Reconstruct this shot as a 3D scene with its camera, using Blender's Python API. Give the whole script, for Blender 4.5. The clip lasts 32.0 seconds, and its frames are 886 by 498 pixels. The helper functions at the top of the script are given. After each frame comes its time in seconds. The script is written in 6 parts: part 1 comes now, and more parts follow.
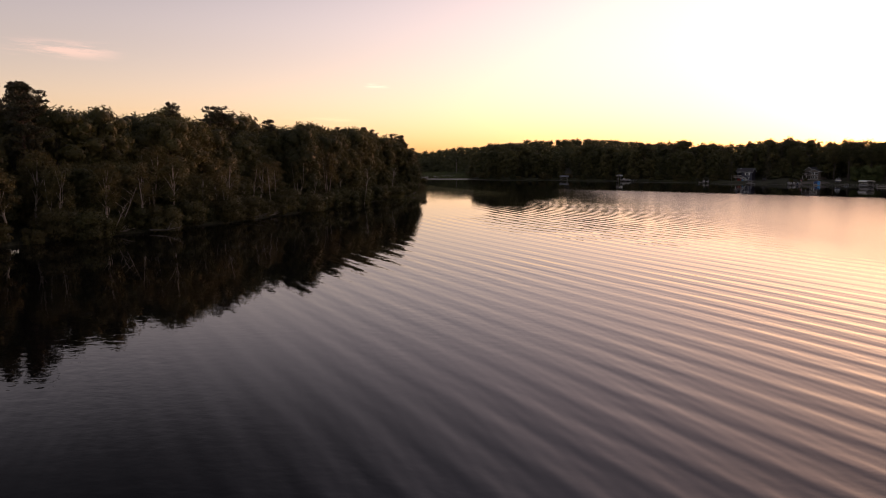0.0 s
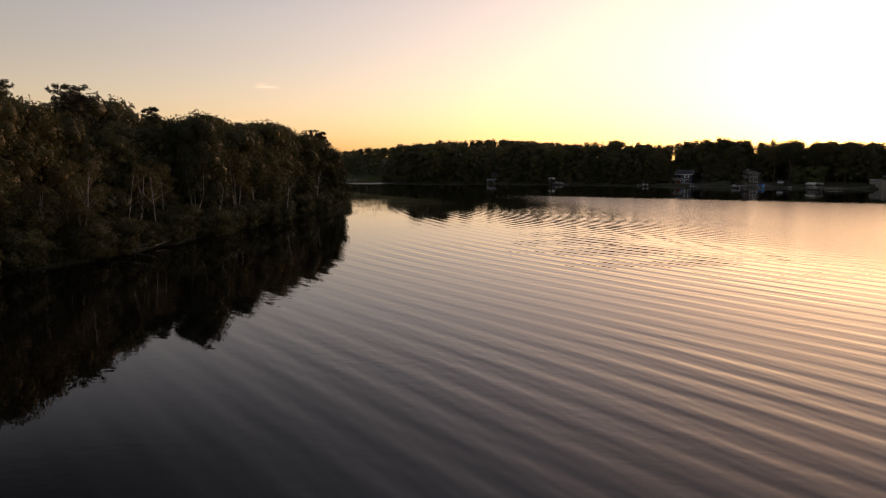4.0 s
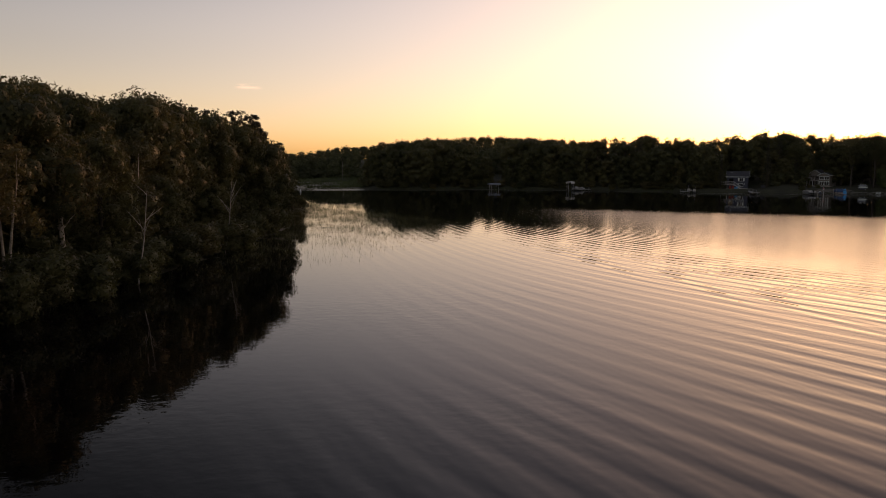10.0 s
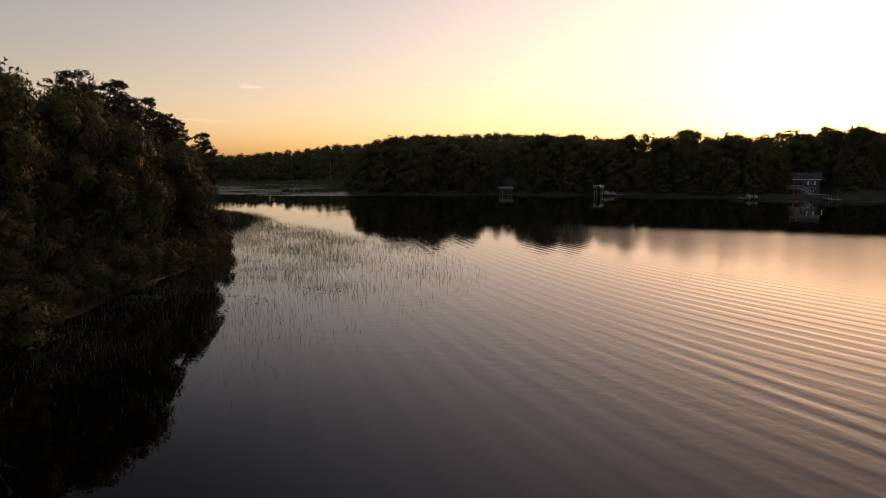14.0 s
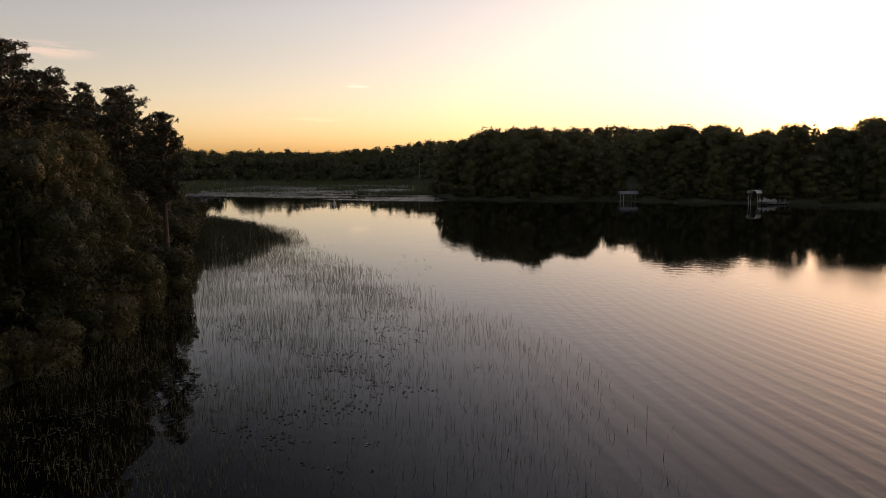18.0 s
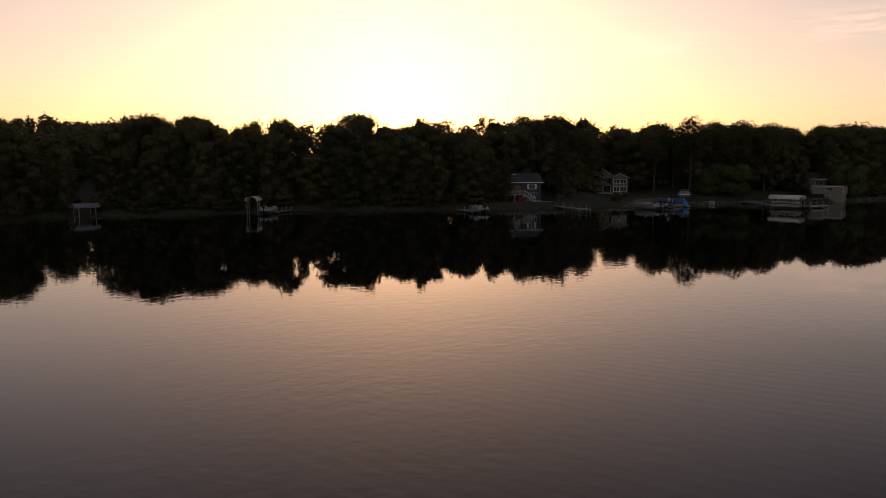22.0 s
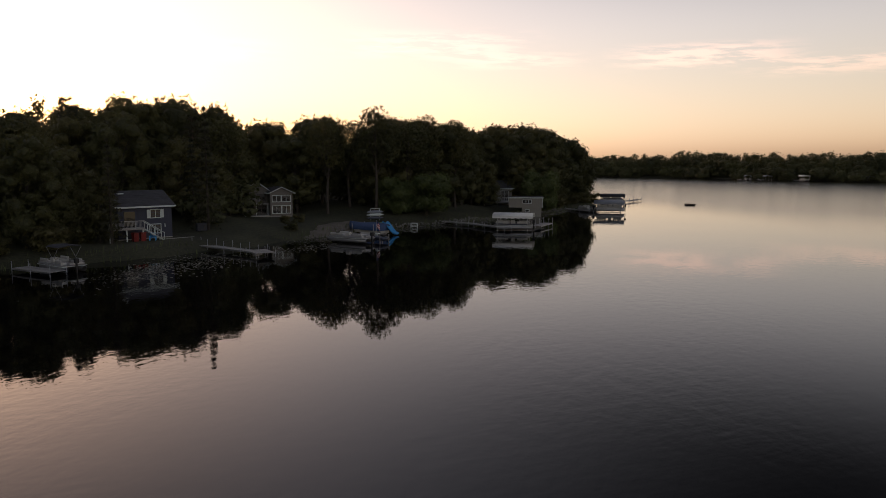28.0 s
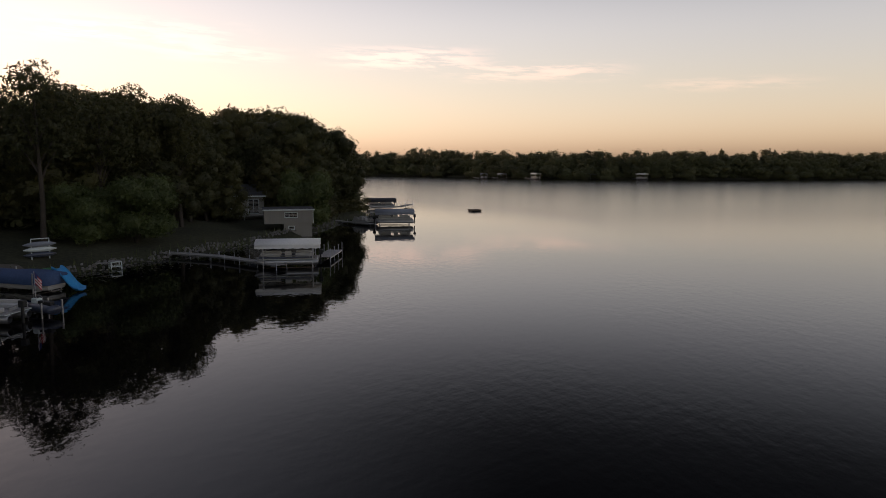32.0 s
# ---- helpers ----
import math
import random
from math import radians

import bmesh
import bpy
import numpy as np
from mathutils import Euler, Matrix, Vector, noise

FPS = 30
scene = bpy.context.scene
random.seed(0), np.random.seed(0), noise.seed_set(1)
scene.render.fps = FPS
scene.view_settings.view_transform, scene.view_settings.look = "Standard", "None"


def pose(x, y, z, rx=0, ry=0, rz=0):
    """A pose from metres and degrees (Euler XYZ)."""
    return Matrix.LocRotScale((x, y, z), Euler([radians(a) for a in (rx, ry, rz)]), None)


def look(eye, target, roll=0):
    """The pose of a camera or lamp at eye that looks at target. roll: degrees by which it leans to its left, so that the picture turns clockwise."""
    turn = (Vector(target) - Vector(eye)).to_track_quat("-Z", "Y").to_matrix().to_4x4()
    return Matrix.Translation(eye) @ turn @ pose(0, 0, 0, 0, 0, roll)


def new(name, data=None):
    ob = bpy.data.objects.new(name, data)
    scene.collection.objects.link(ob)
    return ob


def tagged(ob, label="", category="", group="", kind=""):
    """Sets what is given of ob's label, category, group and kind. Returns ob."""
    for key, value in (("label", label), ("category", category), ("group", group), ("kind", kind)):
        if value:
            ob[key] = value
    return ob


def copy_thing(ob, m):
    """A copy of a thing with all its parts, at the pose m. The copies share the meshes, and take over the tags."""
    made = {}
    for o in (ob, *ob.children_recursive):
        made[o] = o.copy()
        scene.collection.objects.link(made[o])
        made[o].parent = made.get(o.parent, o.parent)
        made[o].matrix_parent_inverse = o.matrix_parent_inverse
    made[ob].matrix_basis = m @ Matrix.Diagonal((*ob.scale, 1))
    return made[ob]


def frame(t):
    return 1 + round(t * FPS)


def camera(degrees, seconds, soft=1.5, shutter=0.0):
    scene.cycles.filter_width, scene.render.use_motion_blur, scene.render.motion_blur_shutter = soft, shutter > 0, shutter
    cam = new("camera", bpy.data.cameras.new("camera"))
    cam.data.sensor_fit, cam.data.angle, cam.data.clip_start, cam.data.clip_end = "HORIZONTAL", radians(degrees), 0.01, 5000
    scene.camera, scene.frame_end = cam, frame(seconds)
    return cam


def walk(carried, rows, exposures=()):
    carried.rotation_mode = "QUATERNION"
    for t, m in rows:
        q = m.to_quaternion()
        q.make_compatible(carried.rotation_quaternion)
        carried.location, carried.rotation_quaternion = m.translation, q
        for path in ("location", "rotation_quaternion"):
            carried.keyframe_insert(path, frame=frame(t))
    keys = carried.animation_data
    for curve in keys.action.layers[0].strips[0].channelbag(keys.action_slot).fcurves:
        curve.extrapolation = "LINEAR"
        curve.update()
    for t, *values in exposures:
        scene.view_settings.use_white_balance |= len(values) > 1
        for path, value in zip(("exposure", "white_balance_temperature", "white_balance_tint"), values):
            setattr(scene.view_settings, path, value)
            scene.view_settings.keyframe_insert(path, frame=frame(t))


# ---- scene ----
cam = camera(63.2, 32.0, 0.8)
# seconds, x, y, z, yaw, pitch, roll
PATH = [
    (0, 5.71, -26.72, 11.02, 2.79, -7.12, 0.17),
    (0.5, 3.81, -21.84, 11.02, 2.87, -7.15, 0.16),
    (1, 1.93, -16.96, 11.02, 3.02, -7.15, 0.15),
    (1.5, 0.12, -12.06, 11.03, 3.09, -7.14, 0.14),
    (2, -1.56, -7.13, 11.03, 3.22, -7.09, 0.13),
    (2.5, -3.04, -2.16, 11.04, -5.12, -7.05, 0.12),
    (3, -4.26, 2.88, 11.04, -5.60, -7.02, 0.10),
    (3.5, -5.16, 8.00, 11.05, -5.53, -6.99, 0.08),
    (5.5, -7.38, 28.94, 11.06, -5.53, -6.94, 0.05),
    (6, -7.58, 34.32, 11.06, -5.57, -6.92, 0.03),
    (6.5, -7.46, 39.83, 11.06, -5.61, -6.91, 0.01),
    (7, -7.08, 45.46, 11.06, -5.67, -6.90, -0.01),
    (7.5, -6.50, 51.19, 11.06, -5.68, -6.90, -0.03),
    (8, -5.79, 57.04, 11.05, -5.72, -6.91, -0.05),
    (8.5, -5.01, 63.00, 11.04, -5.76, -6.93, -0.07),
    (9, -4.19, 69.06, 11.03, -5.78, -6.98, -0.11),
    (9.5, -3.36, 75.22, 11.02, -6.77, -6.94, -0.11),
    (10, -2.48, 81.44, 11.00, -6.82, -6.94, -0.11),
    (10.5, -1.55, 87.71, 10.99, -6.85, -6.95, -0.10),
    (11, -0.62, 93.98, 10.97, -6.85, -6.97, -0.10),
    (11.5, 0.27, 100.18, 10.95, -6.85, -6.98, -0.10),
    (12, 1.09, 106.27, 10.94, -6.84, -6.99, -0.10),
    (12.5, 1.81, 112.20, 10.92, -6.84, -7.01, -0.10),
    (13, 2.45, 117.97, 10.91, -6.85, -7.03, -0.11),
    (13.5, 3.04, 123.62, 10.91, -6.88, -7.00, -0.11),
    (15.5, 5.36, 145.86, 10.91, -5.16, -6.98, -0.13),
    (16, 5.95, 151.39, 10.90, -4.61, -7.01, -0.15),
    (16.5, 6.52, 156.91, 10.90, 1.02, -7.01, -0.11),
    (17, 7.06, 162.46, 10.89, 1.21, -7.03, -0.09),
    (17.5, 7.53, 168.04, 10.88, 1.32, -7.10, -0.09),
    (18, 7.95, 173.66, 10.87, 1.40, -7.15, -0.09),
    (18.5, 8.27, 179.33, 10.88, 4.69, -7.20, -0.08),
    (19, 8.51, 185.04, 10.91, 5.31, -7.20, -0.07),
    (19.5, 8.66, 190.72, 10.94, 1.75, -7.21, -0.07),
    (20, 8.77, 196.34, 10.96, -7.53, -7.23, -0.10),
    (20.5, 9.07, 201.82, 10.97, -12.08, -7.28, -0.13),
    (21, 9.71, 207.15, 10.96, -21.22, -7.31, -0.11),
    (21.5, 10.80, 212.30, 10.95, -31.51, -7.31, -0.11),
    (22, 12.30, 217.29, 10.94, -41.58, -7.29, -0.14),
    (22.5, 14.20, 222.11, 10.94, -51.45, -7.30, -0.18),
    (23, 16.46, 226.73, 10.94, -54.80, -7.35, -0.25),
    (23.5, 19.05, 231.15, 10.94, -54.74, -7.30, -0.22),
    (24, 21.99, 235.35, 10.95, -54.83, -7.26, -0.21),
    (24.5, 25.31, 239.29, 10.96, -62.85, -7.26, -0.22),
    (26.5, 40.21, 253.98, 11.00, -66.07, -7.13, -0.19),
    (27, 44.24, 257.34, 11.02, -73.55, -7.04, -0.17),
    (27.5, 48.54, 260.41, 11.03, -74.63, -7.01, -0.14),
    (28, 53.08, 263.22, 11.05, -74.69, -6.97, -0.12),
    (28.5, 57.85, 265.77, 11.06, -75.06, -6.94, -0.10),
    (29, 62.79, 268.06, 11.08, -85.91, -6.88, -0.08),
    (29.5, 67.83, 270.06, 11.09, -91.20, -6.83, -0.07),
    (30, 72.94, 271.73, 11.09, -91.20, -6.79, -0.05),
    (30.5, 78.10, 273.10, 11.08, -92.73, -6.82, -0.03),
    (31, 83.30, 274.21, 11.05, -96.94, -6.83, -0.02),
    (31.5, 88.51, 275.13, 11.00, -97.02, -6.90, 0.03),
    (32, 93.71, 275.96, 10.90, -96.96, -7.18, 0.15),
]
EXPOSURES = [(0.0, 0.2, 7100, 45), (0.6, 0.15, 7100, 43), (2.0, 0.12, 7200, 41), (2.6, -0.12, 7000, 33), (13.5, -0.2, 7000, 33), (16.5, 0.0, 6800, 30), (18.5, 0.15, 6800, 30), (20.0, 0.15, 6800, 31), (21.4, -0.18, 7000, 33), (22.1, -0.5, 7250, 36), (23.0, -0.56, 7350, 34), (24.5, -0.4, 7250, 34), (27.0, -0.02, 6950, 32), (32.0, 0.2, 6600, 30)]
walk(cam, [(t, pose(x, y, z, 90 + pitch, 0, yaw) @ pose(0, 0, 0, 0, 0, roll)) for t, x, y, z, yaw, pitch, roll in PATH], EXPOSURES)

# ---- light ----
SUN_AZ, SUN_EL = 38.4, 2.5          # degrees from +y towards +x, and above the horizon
SKY_STRENGTH, SUN_STRENGTH, SKY_GAMMA, SKY_SATURATION = 0.45, 1.0, 0.68, 0.89
CLOUD_COLOR = (0.95, 0.46, 0.26, 1)
world = bpy.data.worlds.new("evening_sky")
scene.world = world
world.use_nodes = True
wn, wl = world.node_tree.nodes, world.node_tree.links
wn.clear()
sky = wn.new("ShaderNodeTexSky")
sky.sky_type, sky.sun_disc = "NISHITA", False
sky.sun_elevation, sky.sun_rotation = radians(SUN_EL), radians(SUN_AZ)
sky.air_density, sky.dust_density, sky.ozone_density, sky.altitude = 1.0, 1.6, 1.0, 300
back = wn.new("ShaderNodeBackground")
back.inputs["Strength"].default_value = SKY_STRENGTH
world_out = wn.new("ShaderNodeOutputWorld")


def sky_math(op, a, c=0.0, clamp=False):
    m = wn.new("ShaderNodeMath")
    m.operation, m.use_clamp = op, clamp
    for k, v in enumerate((a, c)):
        if isinstance(v, (int, float)):
            m.inputs[k].default_value = v
        else:
            wl.new(v, m.inputs[k])
    return m.outputs[0]


def sky_fade(value, lo, hi):
    m = wn.new("ShaderNodeMapRange")
    m.interpolation_type = "SMOOTHSTEP"
    m.inputs["From Min"].default_value, m.inputs["From Max"].default_value = lo, hi
    wl.new(value, m.inputs["Value"])
    return m.outputs[0]


# evening haze softens the sky's contrast and colour
haze, soft = wn.new("ShaderNodeGamma"), wn.new("ShaderNodeHueSaturation")
wl.new(sky.outputs[0], haze.inputs["Color"])
# thin clouds lit from below: azimuth, elevation, half width and half height in degrees, strength
CLOUDS = [(74, 8.8, 10, 1.5, 1.0), (80, 7.6, 7, 0.9, 0.8), (94, 7.6, 8, 1.2, 1.3), (104, 6.6, 9, 1.0, 0.8), (118, 5.4, 8, 0.7, 0.35), (58, 8.2, 6, 1.3, 0.6), (-8, 5.6, 1.2, 0.3, 1.2), (-30, 7.4, 4.5, 0.8, 0.7), (-12, 3.0, 4, 0.3, 0.4)]
sky_co, sky_xyz = wn.new("ShaderNodeTexCoord"), wn.new("ShaderNodeSeparateXYZ")
wl.new(sky_co.outputs["Generated"], sky_xyz.inputs[0])
azimuth = sky_math("MULTIPLY", sky_math("ARCTAN2", sky_xyz.outputs["X"], sky_xyz.outputs["Y"]), 180 / math.pi)
elevation = sky_math("MULTIPLY", sky_math("ARCSINE", sky_xyz.outputs["Z"]), 180 / math.pi)
# the haze lies low: higher up the sky keeps depth, and is dimmed for darker water
aloft = sky_fade(elevation, 10, 28)
off_sun = sky_math("ABSOLUTE", sky_math("SUBTRACT", azimuth, SUN_AZ))
# paler haze over the open lake, away from the sunset
wl.new(sky_math("SUBTRACT", SKY_SATURATION, sky_math("MULTIPLY", sky_fade(azimuth, 55, 95), sky_math("ADD", sky_math("MULTIPLY", sky_fade(elevation, 7, 0), 0.16), 0.09))), soft.inputs["Saturation"])
# high sky off to the sun's sides is dimmed by hand to darken near water; eased opposite the sun to fill the trees
opposite = sky_fade(sky_math("COSINE", sky_math("MULTIPLY", sky_math("SUBTRACT", azimuth, SUN_AZ), math.pi / 180)), -0.1, -0.85)
aside = sky_fade(off_sun, 20, 68)
wl.new(sky_math("ADD", sky_math("MULTIPLY", aloft, 0.85 - SKY_GAMMA), SKY_GAMMA), haze.inputs["Gamma"])
thin = wn.new("ShaderNodeVectorMath")
thin.operation = "SCALE"
wl.new(haze.outputs[0], thin.inputs[0])
# added dimming, mostly above the view, stronger away from the sun
shade = sky_math("ADD", sky_math("MULTIPLY", aloft, 0.2), sky_math("MULTIPLY", sky_math("MULTIPLY", sky_fade(elevation, 9, 22), aside), 0.75))
shade = sky_math("ADD", shade, sky_math("MULTIPLY", sky_math("MULTIPLY", sky_math("SUBTRACT", sky_fade(elevation, 1, 9), sky_math("MULTIPLY", sky_fade(elevation, 9, 20), 1.35)), sky_fade(azimuth, 15, -35)), 0.2), True)
wl.new(sky_math("SUBTRACT", 1.0, sky_math("MULTIPLY", shade, sky_math("SUBTRACT", 1.0, sky_math("MULTIPLY", opposite, 0.6)))), thin.inputs["Scale"])
wl.new(thin.outputs[0], soft.inputs["Color"])
plane, wisps = wn.new("ShaderNodeCombineXYZ"), wn.new("ShaderNodeTexNoise")
wl.new(sky_math("ADD", sky_math("MULTIPLY", azimuth, 0.16), sky_math("MULTIPLY", elevation, 0.35)), plane.inputs["X"])
wl.new(sky_math("MULTIPLY", elevation, 1.1), plane.inputs["Y"])
wl.new(plane.outputs[0], wisps.inputs["Vector"])
wisps.inputs["Scale"].default_value, wisps.inputs["Detail"].default_value, wisps.inputs["Roughness"].default_value = 1.7, 7, 0.62
cover = 0.0
for az, el, wide, high, strength in CLOUDS:
    across = sky_fade(sky_math("ABSOLUTE", sky_math("SUBTRACT", azimuth, az)), wide, wide * 0.2)
    upward = sky_fade(sky_math("ABSOLUTE", sky_math("SUBTRACT", elevation, el)), high, high * 0.1)
    cover = sky_math("ADD", sky_math("MULTIPLY", sky_math("MULTIPLY", across, upward), strength), cover)
cover = sky_math("MULTIPLY", cover, sky_fade(wisps.outputs["Fac"], 0.40, 0.60), True)
cloudy = wn.new("ShaderNodeMix")
cloudy.data_type, cloudy.blend_type = "RGBA", "ADD"
cloudy.inputs["B"].default_value = CLOUD_COLOR
wl.new(sky_math("MULTIPLY", cover, 0.8), cloudy.inputs["Factor"])
wl.new(soft.outputs[0], cloudy.inputs["A"])
wl.new(cloudy.outputs["Result"], back.inputs["Color"])
wl.new(back.outputs[0], world_out.inputs["Surface"])

sun_data = bpy.data.lights.new("sun", "SUN")
sun_data.energy, sun_data.angle, sun_data.color = SUN_STRENGTH, radians(0.5), (1.0, 0.55, 0.25)
sun = new("sun", sun_data)
sun.matrix_world = look((0, 0, 60), (-math.sin(radians(SUN_AZ)) * math.cos(radians(SUN_EL)) * 10, -math.cos(radians(SUN_AZ)) * math.cos(radians(SUN_EL)) * 10, 60 - math.sin(radians(SUN_EL)) * 10))


# ---- materials ----
def material(name, color, rough=0.7, metal=0.0, vary=0.25, scale=4.0, bump=0.0, bump_scale=30.0, random_hue=0.0, translucent=0.0, dark=None, leaflets=0.0, gap_from=0.57):
    """A node material: base colour broken up at two scales, with fine relief."""
    m = bpy.data.materials.new(name)
    m.use_nodes = True
    n, l = m.node_tree.nodes, m.node_tree.links
    b = n["Principled BSDF"]
    b.inputs["Roughness"].default_value, b.inputs["Metallic"].default_value = rough, metal
    co = n.new("ShaderNodeTexCoord")
    big, fine = n.new("ShaderNodeTexNoise"), n.new("ShaderNodeTexNoise")
    big.inputs["Scale"].default_value, big.inputs["Detail"].default_value = scale * 0.25, 4
    fine.inputs["Scale"].default_value, fine.inputs["Detail"].default_value = scale * 4, 6
    for t in (big, fine):
        l.new(co.outputs["Object"], t.inputs["Vector"])
    add = n.new("ShaderNodeMath")
    add.operation = "ADD"
    l.new(big.outputs["Fac"], add.inputs[0])
    l.new(fine.outputs["Fac"], add.inputs[1])
    rng = n.new("ShaderNodeMapRange")
    rng.inputs["From Min"].default_value, rng.inputs["From Max"].default_value = 0.7, 1.3
    l.new(add.outputs[0], rng.inputs["Value"])
    mix = n.new("ShaderNodeMix")
    mix.data_type = "RGBA"
    low = dark or tuple(c * (1 - vary) for c in color)
    high = tuple(min(1, c * (1 + vary)) for c in color)
    mix.inputs["A"].default_value, mix.inputs["B"].default_value = (*low, 1), (*high, 1)
    l.new(rng.outputs[0], mix.inputs["Factor"])
    last = mix.outputs["Result"]
    if random_hue:
        info, hsv, r2 = n.new("ShaderNodeObjectInfo"), n.new("ShaderNodeHueSaturation"), n.new("ShaderNodeMapRange")
        r2.inputs["To Min"].default_value, r2.inputs["To Max"].default_value = 1 - random_hue, 1 + random_hue
        l.new(info.outputs["Random"], r2.inputs["Value"])
        l.new(r2.outputs[0], hsv.inputs["Value"])
        h2 = n.new("ShaderNodeMapRange")
        h2.inputs["To Min"].default_value, h2.inputs["To Max"].default_value = 0.5 + 0.06 * random_hue, 0.5 - 0.06 * random_hue
        l.new(info.outputs["Random"], h2.inputs["Value"])
        l.new(h2.outputs[0], hsv.inputs["Hue"])
        l.new(last, hsv.inputs["Color"])
        last = hsv.outputs["Color"]
    l.new(last, b.inputs["Base Color"])
    if bump:
        t, bp = n.new("ShaderNodeTexNoise"), n.new("ShaderNodeBump")
        t.inputs["Scale"].default_value, t.inputs["Detail"].default_value = bump_scale, 5
        bp.inputs["Strength"].default_value, bp.inputs["Distance"].default_value = bump, 0.02
        l.new(co.outputs["Object"], t.inputs["Vector"])
        l.new(t.outputs["Fac"], bp.inputs["Height"])
        l.new(bp.outputs[0], b.inputs["Normal"])
    if translucent:
        tr, ms = n.new("ShaderNodeBsdfTranslucent"), n.new("ShaderNodeMixShader")
        ms.inputs["Fac"].default_value = translucent
        l.new(last, tr.inputs["Color"])
        l.new(b.outputs[0], ms.inputs[1])
        l.new(tr.outputs[0], ms.inputs[2])
        l.new(ms.outputs[0], n["Material Output"].inputs["Surface"])
    if leaflets:
        # each spray is broken up into separate small leaves with gaps between them
        cells, gap, clear, cut = n.new("ShaderNodeTexVoronoi"), n.new("ShaderNodeMath"), n.new("ShaderNodeBsdfTransparent"), n.new("ShaderNodeMixShader")
        cells.inputs["Scale"].default_value = leaflets
        gap.operation = "GREATER_THAN"
        gap.inputs[1].default_value = gap_from
        l.new(co.outputs["Object"], cells.inputs["Vector"])
        l.new(cells.outputs["Distance"], gap.inputs[0])
        l.new(gap.outputs[0], cut.inputs["Fac"])
        l.new(n["Material Output"].inputs["Surface"].links[0].from_socket, cut.inputs[1])
        l.new(clear.outputs[0], cut.inputs[2])
        l.new(cut.outputs[0], n["Material Output"].inputs["Surface"])
    return m


LEAF_OAK = material("oak_leaves", (0.074, 0.073, 0.023), 0.65, vary=0.45, scale=1.5, random_hue=0.3, translucent=0.3, leaflets=6.5)
LEAF_BIRCH = material("birch_leaves", (0.10, 0.088, 0.032), 0.6, vary=0.4, scale=1.5, random_hue=0.25, translucent=0.35, leaflets=6.5)
LEAF_WILLOW = material("willow_leaves", (0.105, 0.13, 0.04), 0.6, vary=0.35, scale=2.0, random_hue=0.2, translucent=0.35, leaflets=6.5)
NEEDLES = material("pine_needles", (0.048, 0.046, 0.022), 0.7, vary=0.4, scale=2.0, random_hue=0.2, translucent=0.1, leaflets=7.0)
FAR_LEAF = material("far_leaves", (0.074, 0.078, 0.03), 0.8, vary=0.5, scale=0.25, translucent=0.2, leaflets=1.6)
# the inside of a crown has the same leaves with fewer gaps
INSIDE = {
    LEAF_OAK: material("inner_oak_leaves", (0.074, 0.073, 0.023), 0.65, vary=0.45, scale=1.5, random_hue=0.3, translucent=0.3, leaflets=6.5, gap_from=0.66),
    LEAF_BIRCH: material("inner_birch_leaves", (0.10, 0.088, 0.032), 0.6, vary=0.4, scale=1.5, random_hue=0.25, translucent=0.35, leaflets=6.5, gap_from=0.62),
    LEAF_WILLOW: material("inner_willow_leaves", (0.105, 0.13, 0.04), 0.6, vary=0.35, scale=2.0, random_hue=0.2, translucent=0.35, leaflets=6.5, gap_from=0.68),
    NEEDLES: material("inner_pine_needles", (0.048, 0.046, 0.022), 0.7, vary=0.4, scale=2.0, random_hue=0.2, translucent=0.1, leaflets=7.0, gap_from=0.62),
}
BARK = material("grey_brown_bark", (0.055, 0.044, 0.035), 0.9, vary=0.4, scale=3, bump=0.7, bump_scale=8)
PINE_BARK = material("reddish_pine_bark", (0.09, 0.058, 0.042), 0.9, vary=0.4, scale=3, bump=0.7, bump_scale=8)
BIRCH_BARK = material("white_birch_bark", (0.38, 0.33, 0.28), 0.8, vary=0.35, scale=2.5, dark=(0.18, 0.155, 0.13))
DEADWOOD = material("bleached_deadwood", (0.22, 0.19, 0.165), 0.85, vary=0.3, scale=3)
EARTH = material("leaf_litter_and_grass", (0.042, 0.042, 0.02), 0.95, vary=0.5, scale=0.6, bump=0.6, bump_scale=3)
REED = material("bulrush_stems", (0.15, 0.15, 0.065), 0.7, vary=0.3, scale=0.6, translucent=0.15)
MARSH_GRASS = material("marsh_grass", (0.10, 0.12, 0.045), 0.8, vary=0.35, scale=0.3, translucent=0.2)
SEDGE = material("bank_sedge", (0.045, 0.05, 0.02), 0.85, vary=0.4, scale=0.5, translucent=0.1)
WEED = material("water_weed", (0.045, 0.045, 0.016), 0.6, vary=0.5, scale=0.6)
LILY = material("lily_pads", (0.065, 0.07, 0.034), 0.35, vary=0.4, scale=0.4)

# the lake: dark clear water with wake ripples in one part and a light chop elsewhere
WATER = bpy.data.materials.new("lake_water")
WATER.use_nodes = True
n, l = WATER.node_tree.nodes, WATER.node_tree.links
b = n["Principled BSDF"]
b.inputs["Base Color"].default_value = (0.0025, 0.0022, 0.0024, 1)
b.inputs["IOR"].default_value = 1.33
co = n.new("ShaderNodeTexCoord")


def water_noise(scale, detail, stretch=(1, 1, 1), turn=0.0):
    mp, t = n.new("ShaderNodeMapping"), n.new("ShaderNodeTexNoise")
    mp.inputs["Scale"].default_value, mp.inputs["Rotation"].default_value = stretch, (0, 0, radians(turn))
    t.inputs["Scale"].default_value, t.inputs["Detail"].default_value = scale, detail
    l.new(co.outputs["Object"], mp.inputs["Vector"])
    l.new(mp.outputs[0], t.inputs["Vector"])
    return t.outputs["Fac"]


